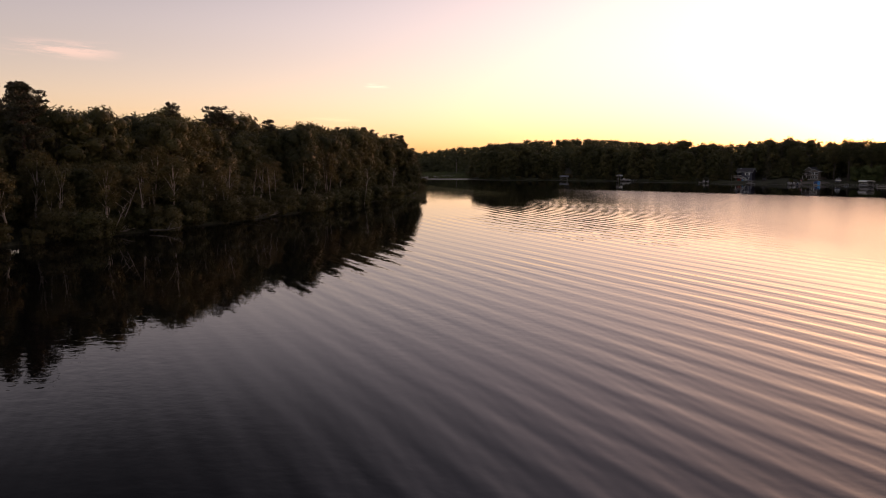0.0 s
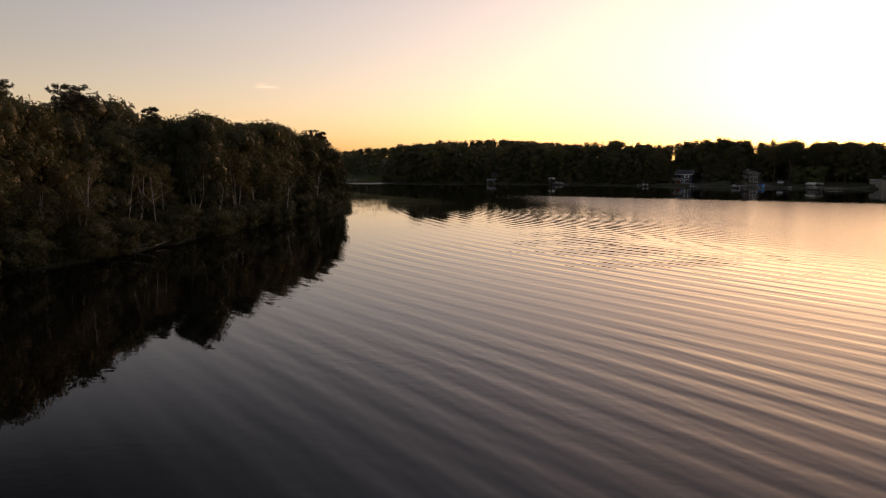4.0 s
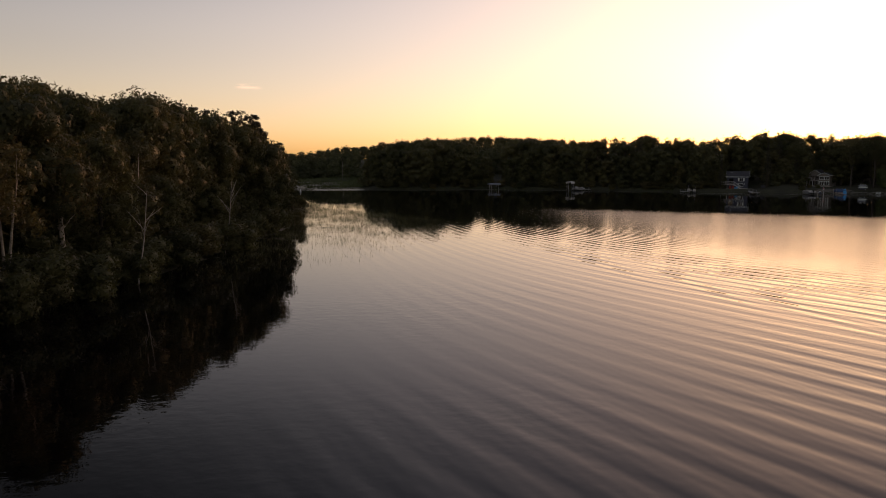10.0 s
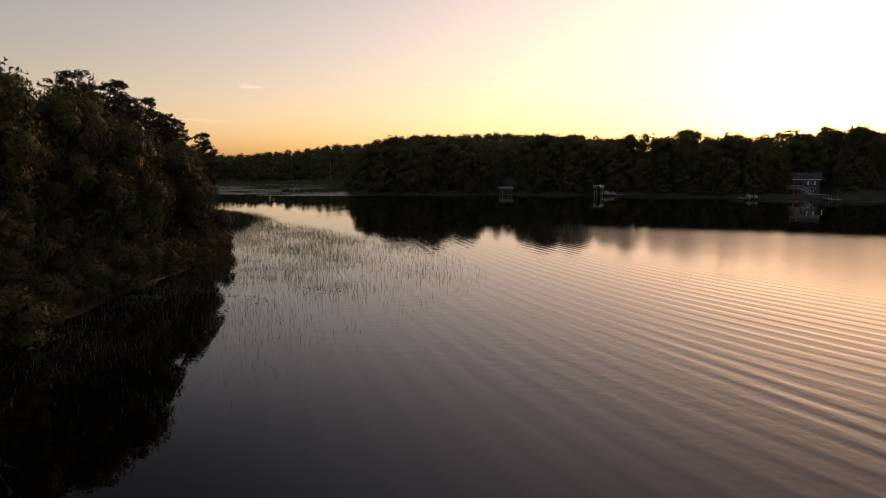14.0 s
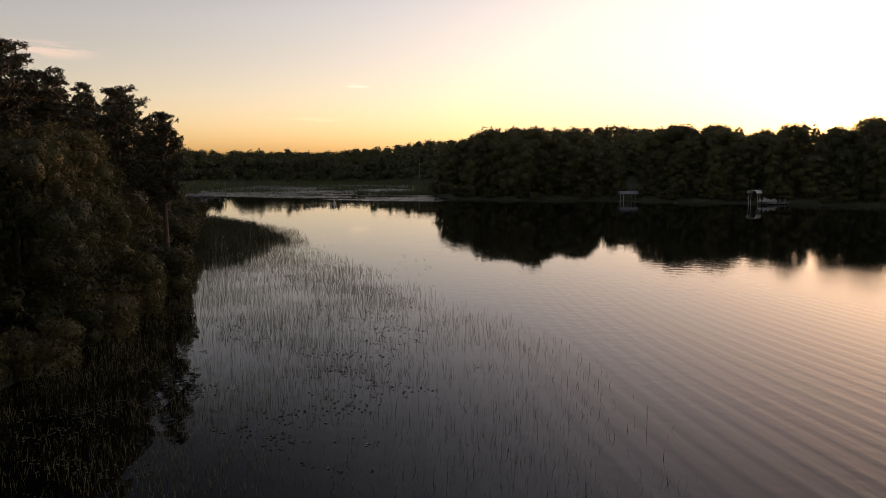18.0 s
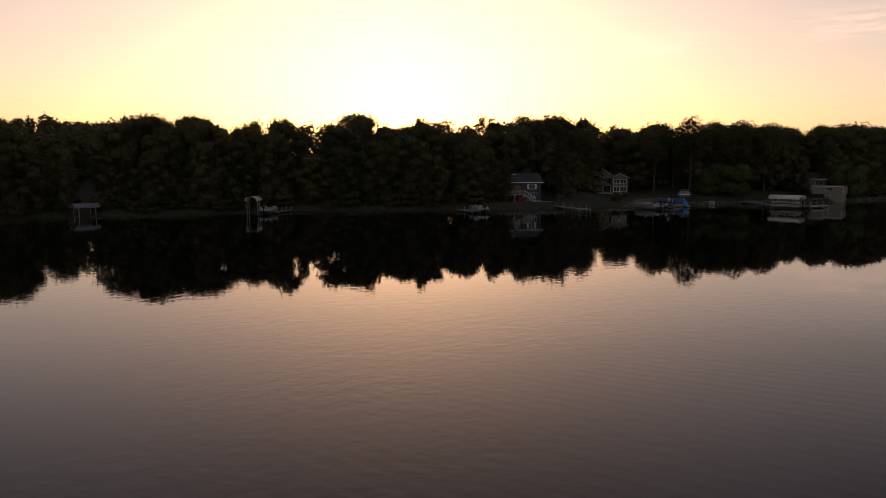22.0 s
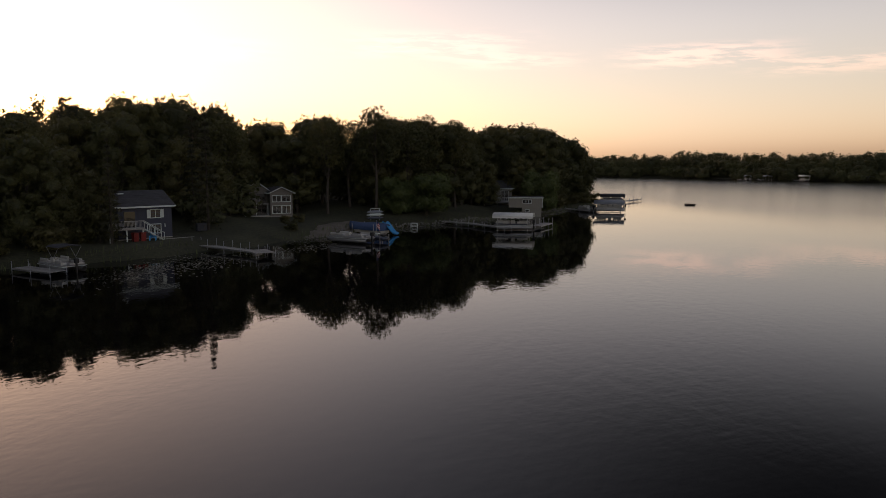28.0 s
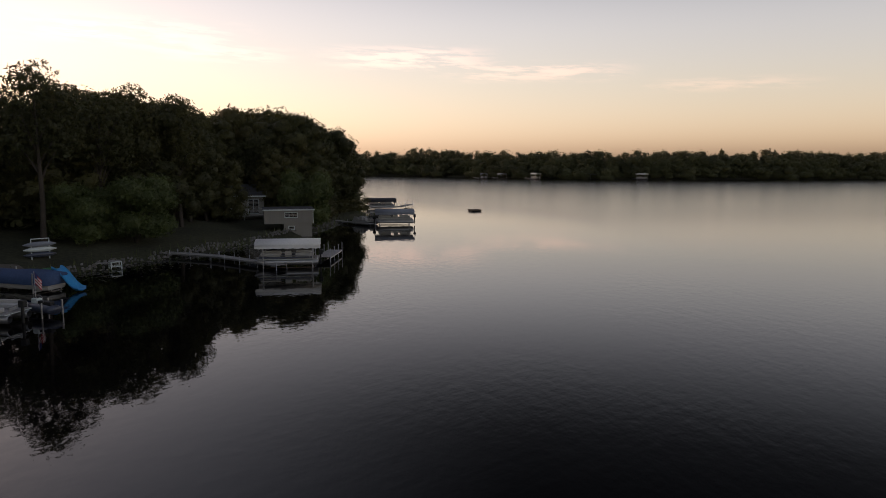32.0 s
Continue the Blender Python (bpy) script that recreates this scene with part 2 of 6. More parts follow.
def water_math(op, a, c, clamp=False):
    m = n.new("ShaderNodeMath")
    m.operation, m.use_clamp = op, clamp
    for k, v in enumerate((a, c)):
        if isinstance(v, (int, float)):
            m.inputs[k].default_value = v
        else:
            l.new(v, m.inputs[k])
    return m.outputs[0]


def water_range(value, lo, hi, to_lo=0.0, to_hi=1.0):
    m = n.new("ShaderNodeMapRange")
    m.interpolation_type = "SMOOTHSTEP"
    for key, v in (("From Min", lo), ("From Max", hi), ("To Min", to_lo), ("To Max", to_hi)):
        m.inputs[key].default_value = v
    l.new(value, m.inputs["Value"])
    return m.outputs[0]


sep = n.new("ShaderNodeSeparateXYZ")
l.new(co.outputs["Object"], sep.inputs[0])
X_, Y_ = sep.outputs["X"], sep.outputs["Y"]
north = water_math("POWER", water_math("MAXIMUM", water_math("SUBTRACT", Y_, 85), 0.0), 2.0)


def wave_train(turn, length, distort, bend):
    """Crests of one wake: length in metres from crest to crest, their heading turned by so many degrees; further north they close up and swing round."""
    t, at = n.new("ShaderNodeTexWave"), n.new("ShaderNodeCombineXYZ")
    c, e = math.cos(radians(turn)), math.sin(radians(turn))
    straight = water_math("SUBTRACT", water_math("MULTIPLY", X_, c), water_math("MULTIPLY", Y_, e))
    l.new(water_math("ADD", straight, water_math("MULTIPLY", north, water_math("SUBTRACT", water_math("MULTIPLY", X_, 0.00008), 0.0019))), at.inputs["X"])
    l.new(water_math("ADD", water_math("MULTIPLY", X_, e), water_math("MULTIPLY", Y_, c)), at.inputs["Y"])
    t.wave_type, t.bands_direction, t.wave_profile = "BANDS", "X", "SIN"
    t.inputs["Scale"].default_value = 2 * math.pi / (20 * length)
    t.inputs["Distortion"].default_value, t.inputs["Detail"].default_value, t.inputs["Detail Scale"].default_value = distort, 2, bend
    l.new(at.outputs[0], t.inputs["Vector"])
    return t.outputs["Fac"]


wake_area = water_math("MULTIPLY", water_math("ADD", water_range(Y_, 190, 125, 0.0, 0.64), water_math("ADD", water_range(Y_, 218, 175, 0.0, 0.26), water_range(Y_, 262, 205, 0.0, 0.10))), water_math("MULTIPLY", water_range(water_math("SUBTRACT", X_, water_math("SUBTRACT", water_range(Y_, 95, 125, 0.0, 24), water_range(Y_, 150, 175, 0.0, 24))), -34, 12), water_range(X_, 85, 24)))
# the wake comes in groups: stretches of higher and lower crests
gust = water_range(water_noise(0.05, 2, (1.0, 0.5, 1), -28), 0.36, 0.64, 0.45, 1.15)
swell = water_math("ADD", wave_train(-28, 2.6, 1.5, 0.3), water_math("ADD", water_math("MULTIPLY", wave_train(-34, 1.25, 2.2, 0.5), 0.24), water_math("MULTIPLY", wave_train(-21, 0.62, 2.5, 0.8), 0.06)))
wake = water_math("MULTIPLY", water_math("MULTIPLY", swell, water_math("MULTIPLY", wake_area, gust)), 0.029)
chop = water_math("MULTIPLY", water_noise(0.8, 2, (1.0, 1.6, 1), 20), 0.0075)
fine = water_math("ADD", water_math("MULTIPLY", water_noise(2.0, 2, (1.0, 1.5, 1), -15), 0.0018), water_math("MULTIPLY", water_math("MULTIPLY", water_noise(6.0, 2, (1.0, 0.45, 1), -30), wake_area), 0.0012))
lines_map, lines = n.new("ShaderNodeMapping"), n.new("ShaderNodeTexNoise")
lines_map.vector_type = "TEXTURE"
lines_map.inputs["Scale"].default_value, lines_map.inputs["Rotation"].default_value = (1, 4.5, 1), (0, 0, radians(35))
lines.inputs["Scale"].default_value, lines.inputs["Detail"].default_value = 2.4, 1
l.new(co.outputs["Object"], lines_map.inputs["Vector"])
l.new(lines_map.outputs[0], lines.inputs["Vector"])
fine = water_math("ADD", fine, water_math("MULTIPLY", lines.outputs["Fac"], 0.0026))
patch = water_range(water_noise(0.035, 2), 0.38, 0.62, 0.25, 1.0)
# one narrow wake of a single small wave group, curving towards the bay
group_s = water_math("ADD", water_math("MULTIPLY", water_math("SUBTRACT", sep.outputs["X"], 25.5), 0.967), water_math("MULTIPLY", water_math("SUBTRACT", sep.outputs["Y"], 150), 0.252))
group_in = water_math("MULTIPLY", water_range(water_math("ABSOLUTE", group_s, 0), 5.0, 0.5), water_math("MULTIPLY", water_range(sep.outputs["Y"], 204, 155), water_range(sep.outputs["Y"], 60, 120)))
group_bend = water_math("MULTIPLY", water_noise(0.12, 1), 2.2)
group = water_math("MULTIPLY", water_math("MULTIPLY", water_math("SINE", water_math("ADD", water_math("MULTIPLY", group_s, 4.2), group_bend), 0), group_in), 0.006)
wake = water_math("ADD", wake, group)
height = water_math("ADD", wake, water_math("MULTIPLY", water_math("ADD", chop, fine), patch))
bp = n.new("ShaderNodeBump")
bp.inputs["Strength"].default_value, bp.inputs["Distance"].default_value = 1.0, 1.0
l.new(height, bp.inputs["Height"])
# small ripples tilt the surface: stronger in the wake's tail and on the open lake
tilt_map, tilt = n.new("ShaderNodeMapping"), n.new("ShaderNodeTexNoise")
tilt_map.inputs["Scale"].default_value, tilt_map.inputs["Rotation"].default_value = (1.0, 0.45, 1), (0, 0, radians(62))
tilt.inputs["Scale"].default_value, tilt.inputs["Detail"].default_value = 2.4, 1
l.new(co.outputs["Object"], tilt_map.inputs["Vector"])
l.new(tilt_map.outputs[0], tilt.inputs["Vector"])
centred, sized, summed, unit_normal = (n.new("ShaderNodeVectorMath") for _ in range(4))
centred.operation, sized.operation, summed.operation, unit_normal.operation = "SUBTRACT", "MULTIPLY", "ADD", "NORMALIZE"
centred.inputs[1].default_value = (0.5, 0.5, 0.5)
amount = water_math("MULTIPLY", patch, 0.006)
# ripples too small to tell apart: on the open lake, and south of a calm belt under the sunward shore
lake = water_math("MAXIMUM", water_range(X_, 200, 330), water_range(water_math("SUBTRACT", X_, water_math("MULTIPLY", water_math("MAXIMUM", water_math("SUBTRACT", Y_, 235), 0.0), 2.0)), 130, 240))
belt = water_range(water_math("ADD", Y_, water_math("MULTIPLY", water_math("SUBTRACT", X_, 51), 0.62)), 254, 228)
breeze = water_math("MULTIPLY", belt, water_range(X_, 22, 60))
rough = water_math("ADD", water_math("MAXIMUM", water_math("MULTIPLY", breeze, 0.2), water_math("MULTIPLY", lake, 0.165)), 0.015)
l.new(rough, b.inputs["Roughness"])
spread_xy = n.new("ShaderNodeCombineXYZ")
l.new(amount, spread_xy.inputs["X"])
l.new(amount, spread_xy.inputs["Y"])
l.new(tilt.outputs["Color"], centred.inputs[0])
l.new(centred.outputs[0], sized.inputs[0])
l.new(spread_xy.outputs[0], sized.inputs[1])
l.new(bp.outputs[0], summed.inputs[0])
l.new(sized.outputs[0], summed.inputs[1])
l.new(summed.outputs[0], unit_normal.inputs[0])
l.new(unit_normal.outputs[0], b.inputs["Normal"])

# ---- ground and water ----
# the lake's edge, in three stretches
NEAR_SHORE = [(-75, -900), (-68, -60), (-64, 20), (-52, 64), (-43, 80), (-37, 98), (-32, 114), (-28, 130), (-23, 150), (-19, 170), (-16, 190), (-14, 205),
              (-14.5, 220), (-17, 232), (-21, 248), (-27, 268), (-34, 290), (-50, 315), (-72, 362), (-84, 385), (-88, 440), (-75, 470)]
SUN_SHORE = [(-40, 482), (-8, 478), (-3, 430), (-2, 400), (6, 368), (24, 362), (50, 364), (60, 353), (78, 349), (88, 345), (103, 333), (113, 326),
             (122, 319), (131, 314), (143, 310), (154, 307.5), (168, 300), (178, 294), (192, 286), (203, 281), (217, 278.5), (230, 275), (238, 273), (245, 285)]
FAR_SHORE = [(254, 320), (285, 385), (400, 425), (540, 420), (575, 340), (548, 255), (490, 195), (466, 150), (460, 60), (466, -60), (450, -400), (430, -900)]
LAKE = np.array(NEAR_SHORE + SUN_SHORE + FAR_SHORE, float)


def inland(x, y):
    """Metres from the lake's edge, more than 0 on land; x and y are arrays."""
    x, y = np.asarray(x, float), np.asarray(y, float)
    best, inside = np.full(x.shape, 1e9), np.zeros(x.shape, bool)
    for (ax, ay), (bx, by) in zip(LAKE, np.roll(LAKE, -1, 0)):
        dx, dy = bx - ax, by - ay
        u = np.clip(((x - ax) * dx + (y - ay) * dy) / (dx * dx + dy * dy), 0, 1)
        best = np.minimum(best, np.hypot(x - ax - u * dx, y - ay - u * dy))
        if ay != by:
            inside ^= ((ay > y) != (by > y)) & (x < ax + (y - ay) / (by - ay) * dx)
    return np.where(inside, -best, best)


def ripple(x, y):
    """A smooth unevenness of about -1 to 1."""
    return 0.5 * np.sin(0.11 * x + 1.3 * np.sin(0.07 * y)) + 0.3 * np.sin(0.23 * y + 0.9 * np.sin(0.19 * x)) + 0.2 * np.sin(0.61 * x + 0.53 * y)


# ground levelled for the houses: centre, radius and height
LEVELLED = [(132, 326, 13, 1.15), (166, 325, 12, 1.9), (160, 316, 9, 1.5), (197, 287.5, 7, 0.9), (206, 296, 7, 1.6)]


def ground_z(x, y):
    x, y = np.asarray(x, float), np.asarray(y, float)
    s = inland(x, y) + 0.9 * ripple(3 * x, 3 * y)
    rise = np.where(s > 0, 0.15 + 3.0 * (1 - np.exp(-np.maximum(s, 0) / 14)) + 0.02 * np.clip(s, 0, 200), -0.25 + 0.16 * np.maximum(s, -12))
    hill = 13 * np.exp(-(((x - 80) / 105) ** 2 + ((y - 560) / 90) ** 2)) + 6 * np.exp(-(((x - 240) / 120) ** 2 + ((y - 420) / 70) ** 2))
    low = 1 - 0.85 * np.exp(-(((x + 45) / 60) ** 2 + ((y - 500) / 38) ** 2))
    z = np.where(s > 0, (rise + hill * np.clip(s / 40, 0, 1)) * low, rise) + np.where(s > 2, 0.12 * ripple(2 * x, 2 * y), 0)
    for cx, cy, r, level in LEVELLED:
        near = np.exp(-(((x - cx) ** 2 + (y - cy) ** 2) / r**2) ** 2)
        z = np.where(s > 0, z + near * (level - z), z)
    return z


def mesh_from(name, verts, faces, smooth=False):
    me = bpy.data.meshes.new(name)
    me.from_pydata([tuple(v) for v in verts], [], [tuple(f) for f in faces])
    if smooth:
        me.polygons.foreach_set("use_smooth", [True] * len(me.polygons))
    me.update()
    return me


def steps(*stretches):
    return np.unique(np.concatenate([np.arange(a, c, d) for a, c, d in stretches]))


gx = steps((-4000, -600, 400), (-600, -110, 35), (-110, 260, 2.5), (260, 640, 14), (640, 1200, 80), (1200, 4001, 400))
gy = steps((-4000, -600, 400), (-600, 20, 30), (20, 400, 2.5), (400, 620, 10), (620, 1200, 60), (1200, 4001, 400))
X, Y = np.meshgrid(gx, gy)
Z = ground_z(X, Y)
w = len(gx)
quads = [(r * w + c, r * w + c + 1, (r + 1) * w + c + 1, (r + 1) * w + c) for r in range(len(gy) - 1) for c in range(w - 1)]
ground = new("ground", mesh_from("ground", np.c_[X.ravel(), Y.ravel(), Z.ravel()], quads, True))
ground.data.materials.append(EARTH)
tagged(ground, "wooded lake shore of dark leaf litter and rough grass", "ground", kind="structure")

water = new("water", mesh_from("water", [(-4000, -4000, 0), (4000, -4000, 0), (4000, 4000, 0), (-4000, 4000, 0)], [(0, 1, 2, 3)]))
water.data.materials.append(WATER)
tagged(water, "calm dark lake water with boat wake ripples", "lake", kind="structure")


# ---- trees ----
def part(name, bm, mat, parent=None, label=""):
    """Links a bmesh or a mesh as one object under a thing or a part."""
    if isinstance(bm, bmesh.types.BMesh):
        me = bpy.data.meshes.new(name)
        bm.to_mesh(me)
        bm.free()
    else:
        me = bm
    if mat:
        me.materials.append(mat)
    ob = new(name, me)
    ob.parent = parent
    return tagged(ob, label)


def limb_mesh(name, limbs, sides=6):
    """Tapered, bent round limbs: each a list of points and radii."""
    verts, faces = [], []
    for pts, radii in limbs:
        pts = [Vector(p) for p in pts]
        rings = []
        for k, p in enumerate(pts):
            way = (pts[min(k + 1, len(pts) - 1)] - pts[max(k - 1, 0)]).normalized()
            side = way.orthogonal().normalized()
            up = way.cross(side)
            rings.append(len(verts))
            for s in range(sides):
                a = 2 * math.pi * s / sides
                verts.append(p + radii[k] * (math.cos(a) * side + math.sin(a) * up))
        for r0, r1 in zip(rings, rings[1:]):
            faces += [(r0 + s, r0 + (s + 1) % sides, r1 + (s + 1) % sides, r1 + s) for s in range(sides)]
        faces.append(tuple(rings[-1] + s for s in range(sides)))
    return mesh_from(name, verts, faces, True)


def unit(v):
    return v / (np.linalg.norm(v, axis=1)[:, None] + 1e-9)


def leaf_points(rng, centres, sizes, outward=None, long=1.0):
    """Corners of small pointed leaf sprays, three to each, their upper faces turned outward from the bough."""
    k = len(centres)
    nrm = rng.normal(size=(k, 3))
    if outward is None:
        nrm[:, 2] = np.abs(nrm[:, 2]) * 1.5
        nrm = unit(nrm)
    else:
        nrm = unit(unit(nrm) + outward * 0.75)
    a = unit(np.cross(nrm, rng.normal(size=(k, 3))))
    c = np.cross(nrm, a)
    s = np.asarray(sizes)[:, None]
    j = rng.uniform(0.6, 1.2, (k, 3, 1))
    return np.stack([centres + s * a * long * j[:, 0], centres - s * (a * 0.55 * long - c * 0.8) * j[:, 1], centres - s * (a * 0.55 * long + c * 0.8) * j[:, 2]], 1).reshape(-1, 3)


def leaf_mesh(name, rng, centres, sizes, long=1.0):
    v = leaf_points(rng, centres, sizes, None, long)
    return mesh_from(name, v, np.arange(len(v)).reshape(-1, 3).tolist())


def ball(subdivisions):
    bm = bmesh.new()
    bmesh.ops.create_icosphere(bm, subdivisions=subdivisions, radius=1)
    out = np.array([v.co[:] for v in bm.verts]), np.array([[v.index for v in f.verts] for f in bm.faces])
    bm.free()
    return out


BALLS = {False: ball(1), True: ball(2)}


def crown_mesh(name, mat, rng, lobes, leaves, sizes, fill=0.8, long=1.0, fine=True):
    """Leaf sprays round the dense inside of each bough, a lumpy closed clump of foliage."""
    lobes = np.array(lobes, float)
    centres, outward = leaves
    co, tri = BALLS[fine]
    rad = np.stack([lobes[:, 3], lobes[:, 3], lobes[:, 4]], 1) * fill
    clump = lobes[:, None, :3] + co[None] * rad[:, None] * rng.uniform(0.78, 1.14, (len(lobes), len(co), 1))
    sprays = leaf_points(rng, centres, sizes, outward, long)
    v = np.concatenate([clump.reshape(-1, 3), sprays])
    inner = (tri[None] + (np.arange(len(lobes)) * len(co))[:, None, None]).reshape(-1, 3)
    outer = np.arange(len(sprays)).reshape(-1, 3) + len(lobes) * len(co)
    me = bpy.data.meshes.new(name)
    faces = np.concatenate([inner, outer])
    me.vertices.add(len(v))
    me.vertices.foreach_set("co", v.ravel())
    me.loops.add(faces.size)
    me.loops.foreach_set("vertex_index", faces.ravel().astype(np.int32))
    me.polygons.add(len(faces))
    me.polygons.foreach_set("loop_start", np.arange(len(faces), dtype=np.int32) * 3)
    me.polygons.foreach_set("use_smooth", np.arange(len(faces)) < len(inner))
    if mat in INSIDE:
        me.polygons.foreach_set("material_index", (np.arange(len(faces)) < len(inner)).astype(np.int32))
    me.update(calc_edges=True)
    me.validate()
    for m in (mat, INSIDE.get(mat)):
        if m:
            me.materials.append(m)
    return me


def in_lobes(rng, lobes, count, shell=0.82, over=1.1, check=True):
    """Points on the outside of rounded boughs, none of them deep in a neighbour, and the way out from each; the share of each bough goes by its size."""
    lobes = np.array(lobes, float)
    area = lobes[:, 3] * lobes[:, 4]
    k = int(count * 1.9) if check else count
    pick = rng.choice(len(lobes), k, p=area / area.sum())
    d = unit(rng.normal(size=(k, 3)))
    r = rng.uniform(shell, over, k)
    rad = np.stack([lobes[:, 3], lobes[:, 3], lobes[:, 4]], 1)
    pts = lobes[pick, :3] + d * r[:, None] * rad[pick]
    if check:
        depth = np.full(k, 9.0)
        for c, q in zip(lobes[:, :3], rad):
            depth = np.minimum(depth, np.linalg.norm((pts - c) / q, axis=1))
        good = np.flatnonzero(depth > shell - 0.08)[:count]
        pts, d = pts[good], d[good]
    return pts, d


def broadleaf(name, seed, height, spread, leaves, leaf_mat, bark, lean=0.0, airy=0.0, low=0.18, leaf=0.3, fill=0.72, fine=False, stems=1, lobe_count=26, label="", category="tree"):
    """A broad-leaved tree: stems, forked limbs, and a domed crown of many leaf sprays gathered in uneven lobes."""
    rng = np.random.default_rng(seed)
    tree = new(name)
    limbs, lobes, tops = [], [], []
    base_r = 0.016 * height / math.sqrt(stems)
    for st in range(stems):
        a0 = st * 6.28 / stems + rng.uniform(-0.4, 0.4)
        tilt = lean + (0.10 if stems > 1 else 0.0) * rng.uniform(0.5, 1.5)
        top = Vector((math.cos(a0) * tilt * height, math.sin(a0) * tilt * height, height * rng.uniform(0.78, 0.88)))
        pts = [Vector((0, 0, -0.5)), top * 0.3 + Vector(rng.normal(size=3) * 0.01 * height), top * 0.62 + Vector(rng.normal(size=3) * 0.02 * height), top]
        limbs.append((pts, [base_r * 1.3, base_r, base_r * 0.6, base_r * 0.12]))
        tops.append(pts)
    for k in range(lobe_count):
        u = (k + rng.uniform(0.2, 0.8)) / lobe_count
        z = height * (low + (0.97 - low) * u)
        wide = spread * math.sqrt(max(0.06, 1 - ((u - 0.42) / 0.64) ** 2))
        r = spread * rng.uniform(0.30, 0.46) * (1.0 - 0.2 * u)
        ang, out = k * 2.399 + rng.uniform(-0.5, 0.5), max(0.0, wide - 0.75 * r) * rng.uniform(0.55, 1.05)
        pts = tops[k % stems]
        axis = pts[0].lerp(pts[3], z / height)
        c = Vector((axis.x + math.cos(ang) * out, axis.y + math.sin(ang) * out, min(z, height * (1 - 0.3 * (out / spread) ** 1.5) - 0.75 * r)))
        lobes.append((c.x, c.y, c.z, r, r * rng.uniform(0.65, 0.95)))
        if k % 2 == 0:
            at = pts[1].lerp(pts[3], max(0.02, min(0.9, (z - 0.35 * out) / height - 0.3)))
            limbs.append(([at, at.lerp(c, 0.5) + Vector((0, 0, 0.1 * out)), c], [base_r * 0.4, base_r * 0.24, base_r * 0.06]))
    part("trunk", limb_mesh("trunk", limbs), bark, tree)
    pts = in_lobes(rng, lobes, leaves, 0.5 if airy else 0.72, 1.16)
    part("crown", crown_mesh("crown", leaf_mat, rng, lobes, pts, leaf * rng.uniform(0.55, 1.25, len(pts[0])), fill - 0.5 * airy, fine=fine), None, tree)
    return tagged(tree, label, category)


def pine(name, seed, height, spread, tufts, label, bare=0.4):
    """A tall pine: straight trunk, bare below, whorls of rising boughs with separate needle tufts."""
    rng = np.random.default_rng(seed)
    tree = new(name)
    r0 = 0.014 * height
    limbs = [([(0, 0, -0.5), (0.1, 0, height * 0.5), (0, 0.1, height)], [r0 * 1.2, r0 * 0.8, r0 * 0.1])]
    lobes = []
    boughs = int(24 + height)
    for k in range(boughs):
        f = bare + (0.99 - bare) * (k + rng.uniform(-0.8, 0.8)) / boughs
        z, u = height * f, max(0.0, (f - bare) / (1 - bare))
        ang = k * 2.399 + rng.uniform(-0.5, 0.5)
        reach = spread * (0.55 + 0.9 * u - 1.25 * u * u) * rng.uniform(0.55, 1.2)
        at, end = Vector((0, 0, z)), Vector((math.cos(ang) * reach, math.sin(ang) * reach, z + reach * rng.uniform(0.15, 0.6)))
        limbs.append(([at, at.lerp(end, 0.5) - Vector((0, 0, 0.08 * reach)), end], [r0 * 0.22, r0 * 0.16, r0 * 0.06]))
        for q in (0.4, 0.62, 0.82, 1.0):
            c, r = at.lerp(end, q), 0.17 * spread * rng.uniform(0.6, 1.2) * (1.1 - 0.4 * u)
            lobes.append((c.x + rng.normal() * 0.3, c.y + rng.normal() * 0.3, min(c.z + 0.2, height), r, r * 0.8))
    part("trunk", limb_mesh("trunk", limbs, 5), PINE_BARK, tree)
    pts = in_lobes(rng, lobes, tufts, 0.5, 1.15)
    part("crown", crown_mesh("crown", NEEDLES, rng, lobes, pts, 0.2 * rng.uniform(0.6, 1.3, len(pts[0])), 0.42, 1.9, False), None, tree)
    return tagged(tree, label, "tree")


def spruce(name, seed, height, spread, tufts, label):
    """A narrow pointed spruce with drooping tiers of boughs."""
    rng = np.random.default_rng(seed)
    tree = new(name)
    part("trunk", limb_mesh("trunk", [([(0, 0, -0.5), (0, 0, height * 0.6), (0, 0, height)], [0.2, 0.12, 0.02])]), BARK, tree)
    f = rng.uniform(0.04, 1.0, tufts) ** 0.8
    tier = np.round(f * 17) / 17
    ang = rng.uniform(0, 6.28, tufts)
    rad = spread * (1 - tier) * rng.uniform(0.2, 1.0, tufts) ** 0.5 * (0.75 + 0.25 * np.sin(ang * 5 + tier * 40)) + 0.08
    pts = np.stack([np.cos(ang) * rad, np.sin(ang) * rad, height * tier - 0.30 * rad + rng.uniform(-0.15, 0.15, tufts)], 1)
    part("crown", leaf_mesh("crown", rng, pts, 0.26 * rng.uniform(0.6, 1.2, tufts), 1.4), NEEDLES, tree)
    return tagged(tree, label, "tree")


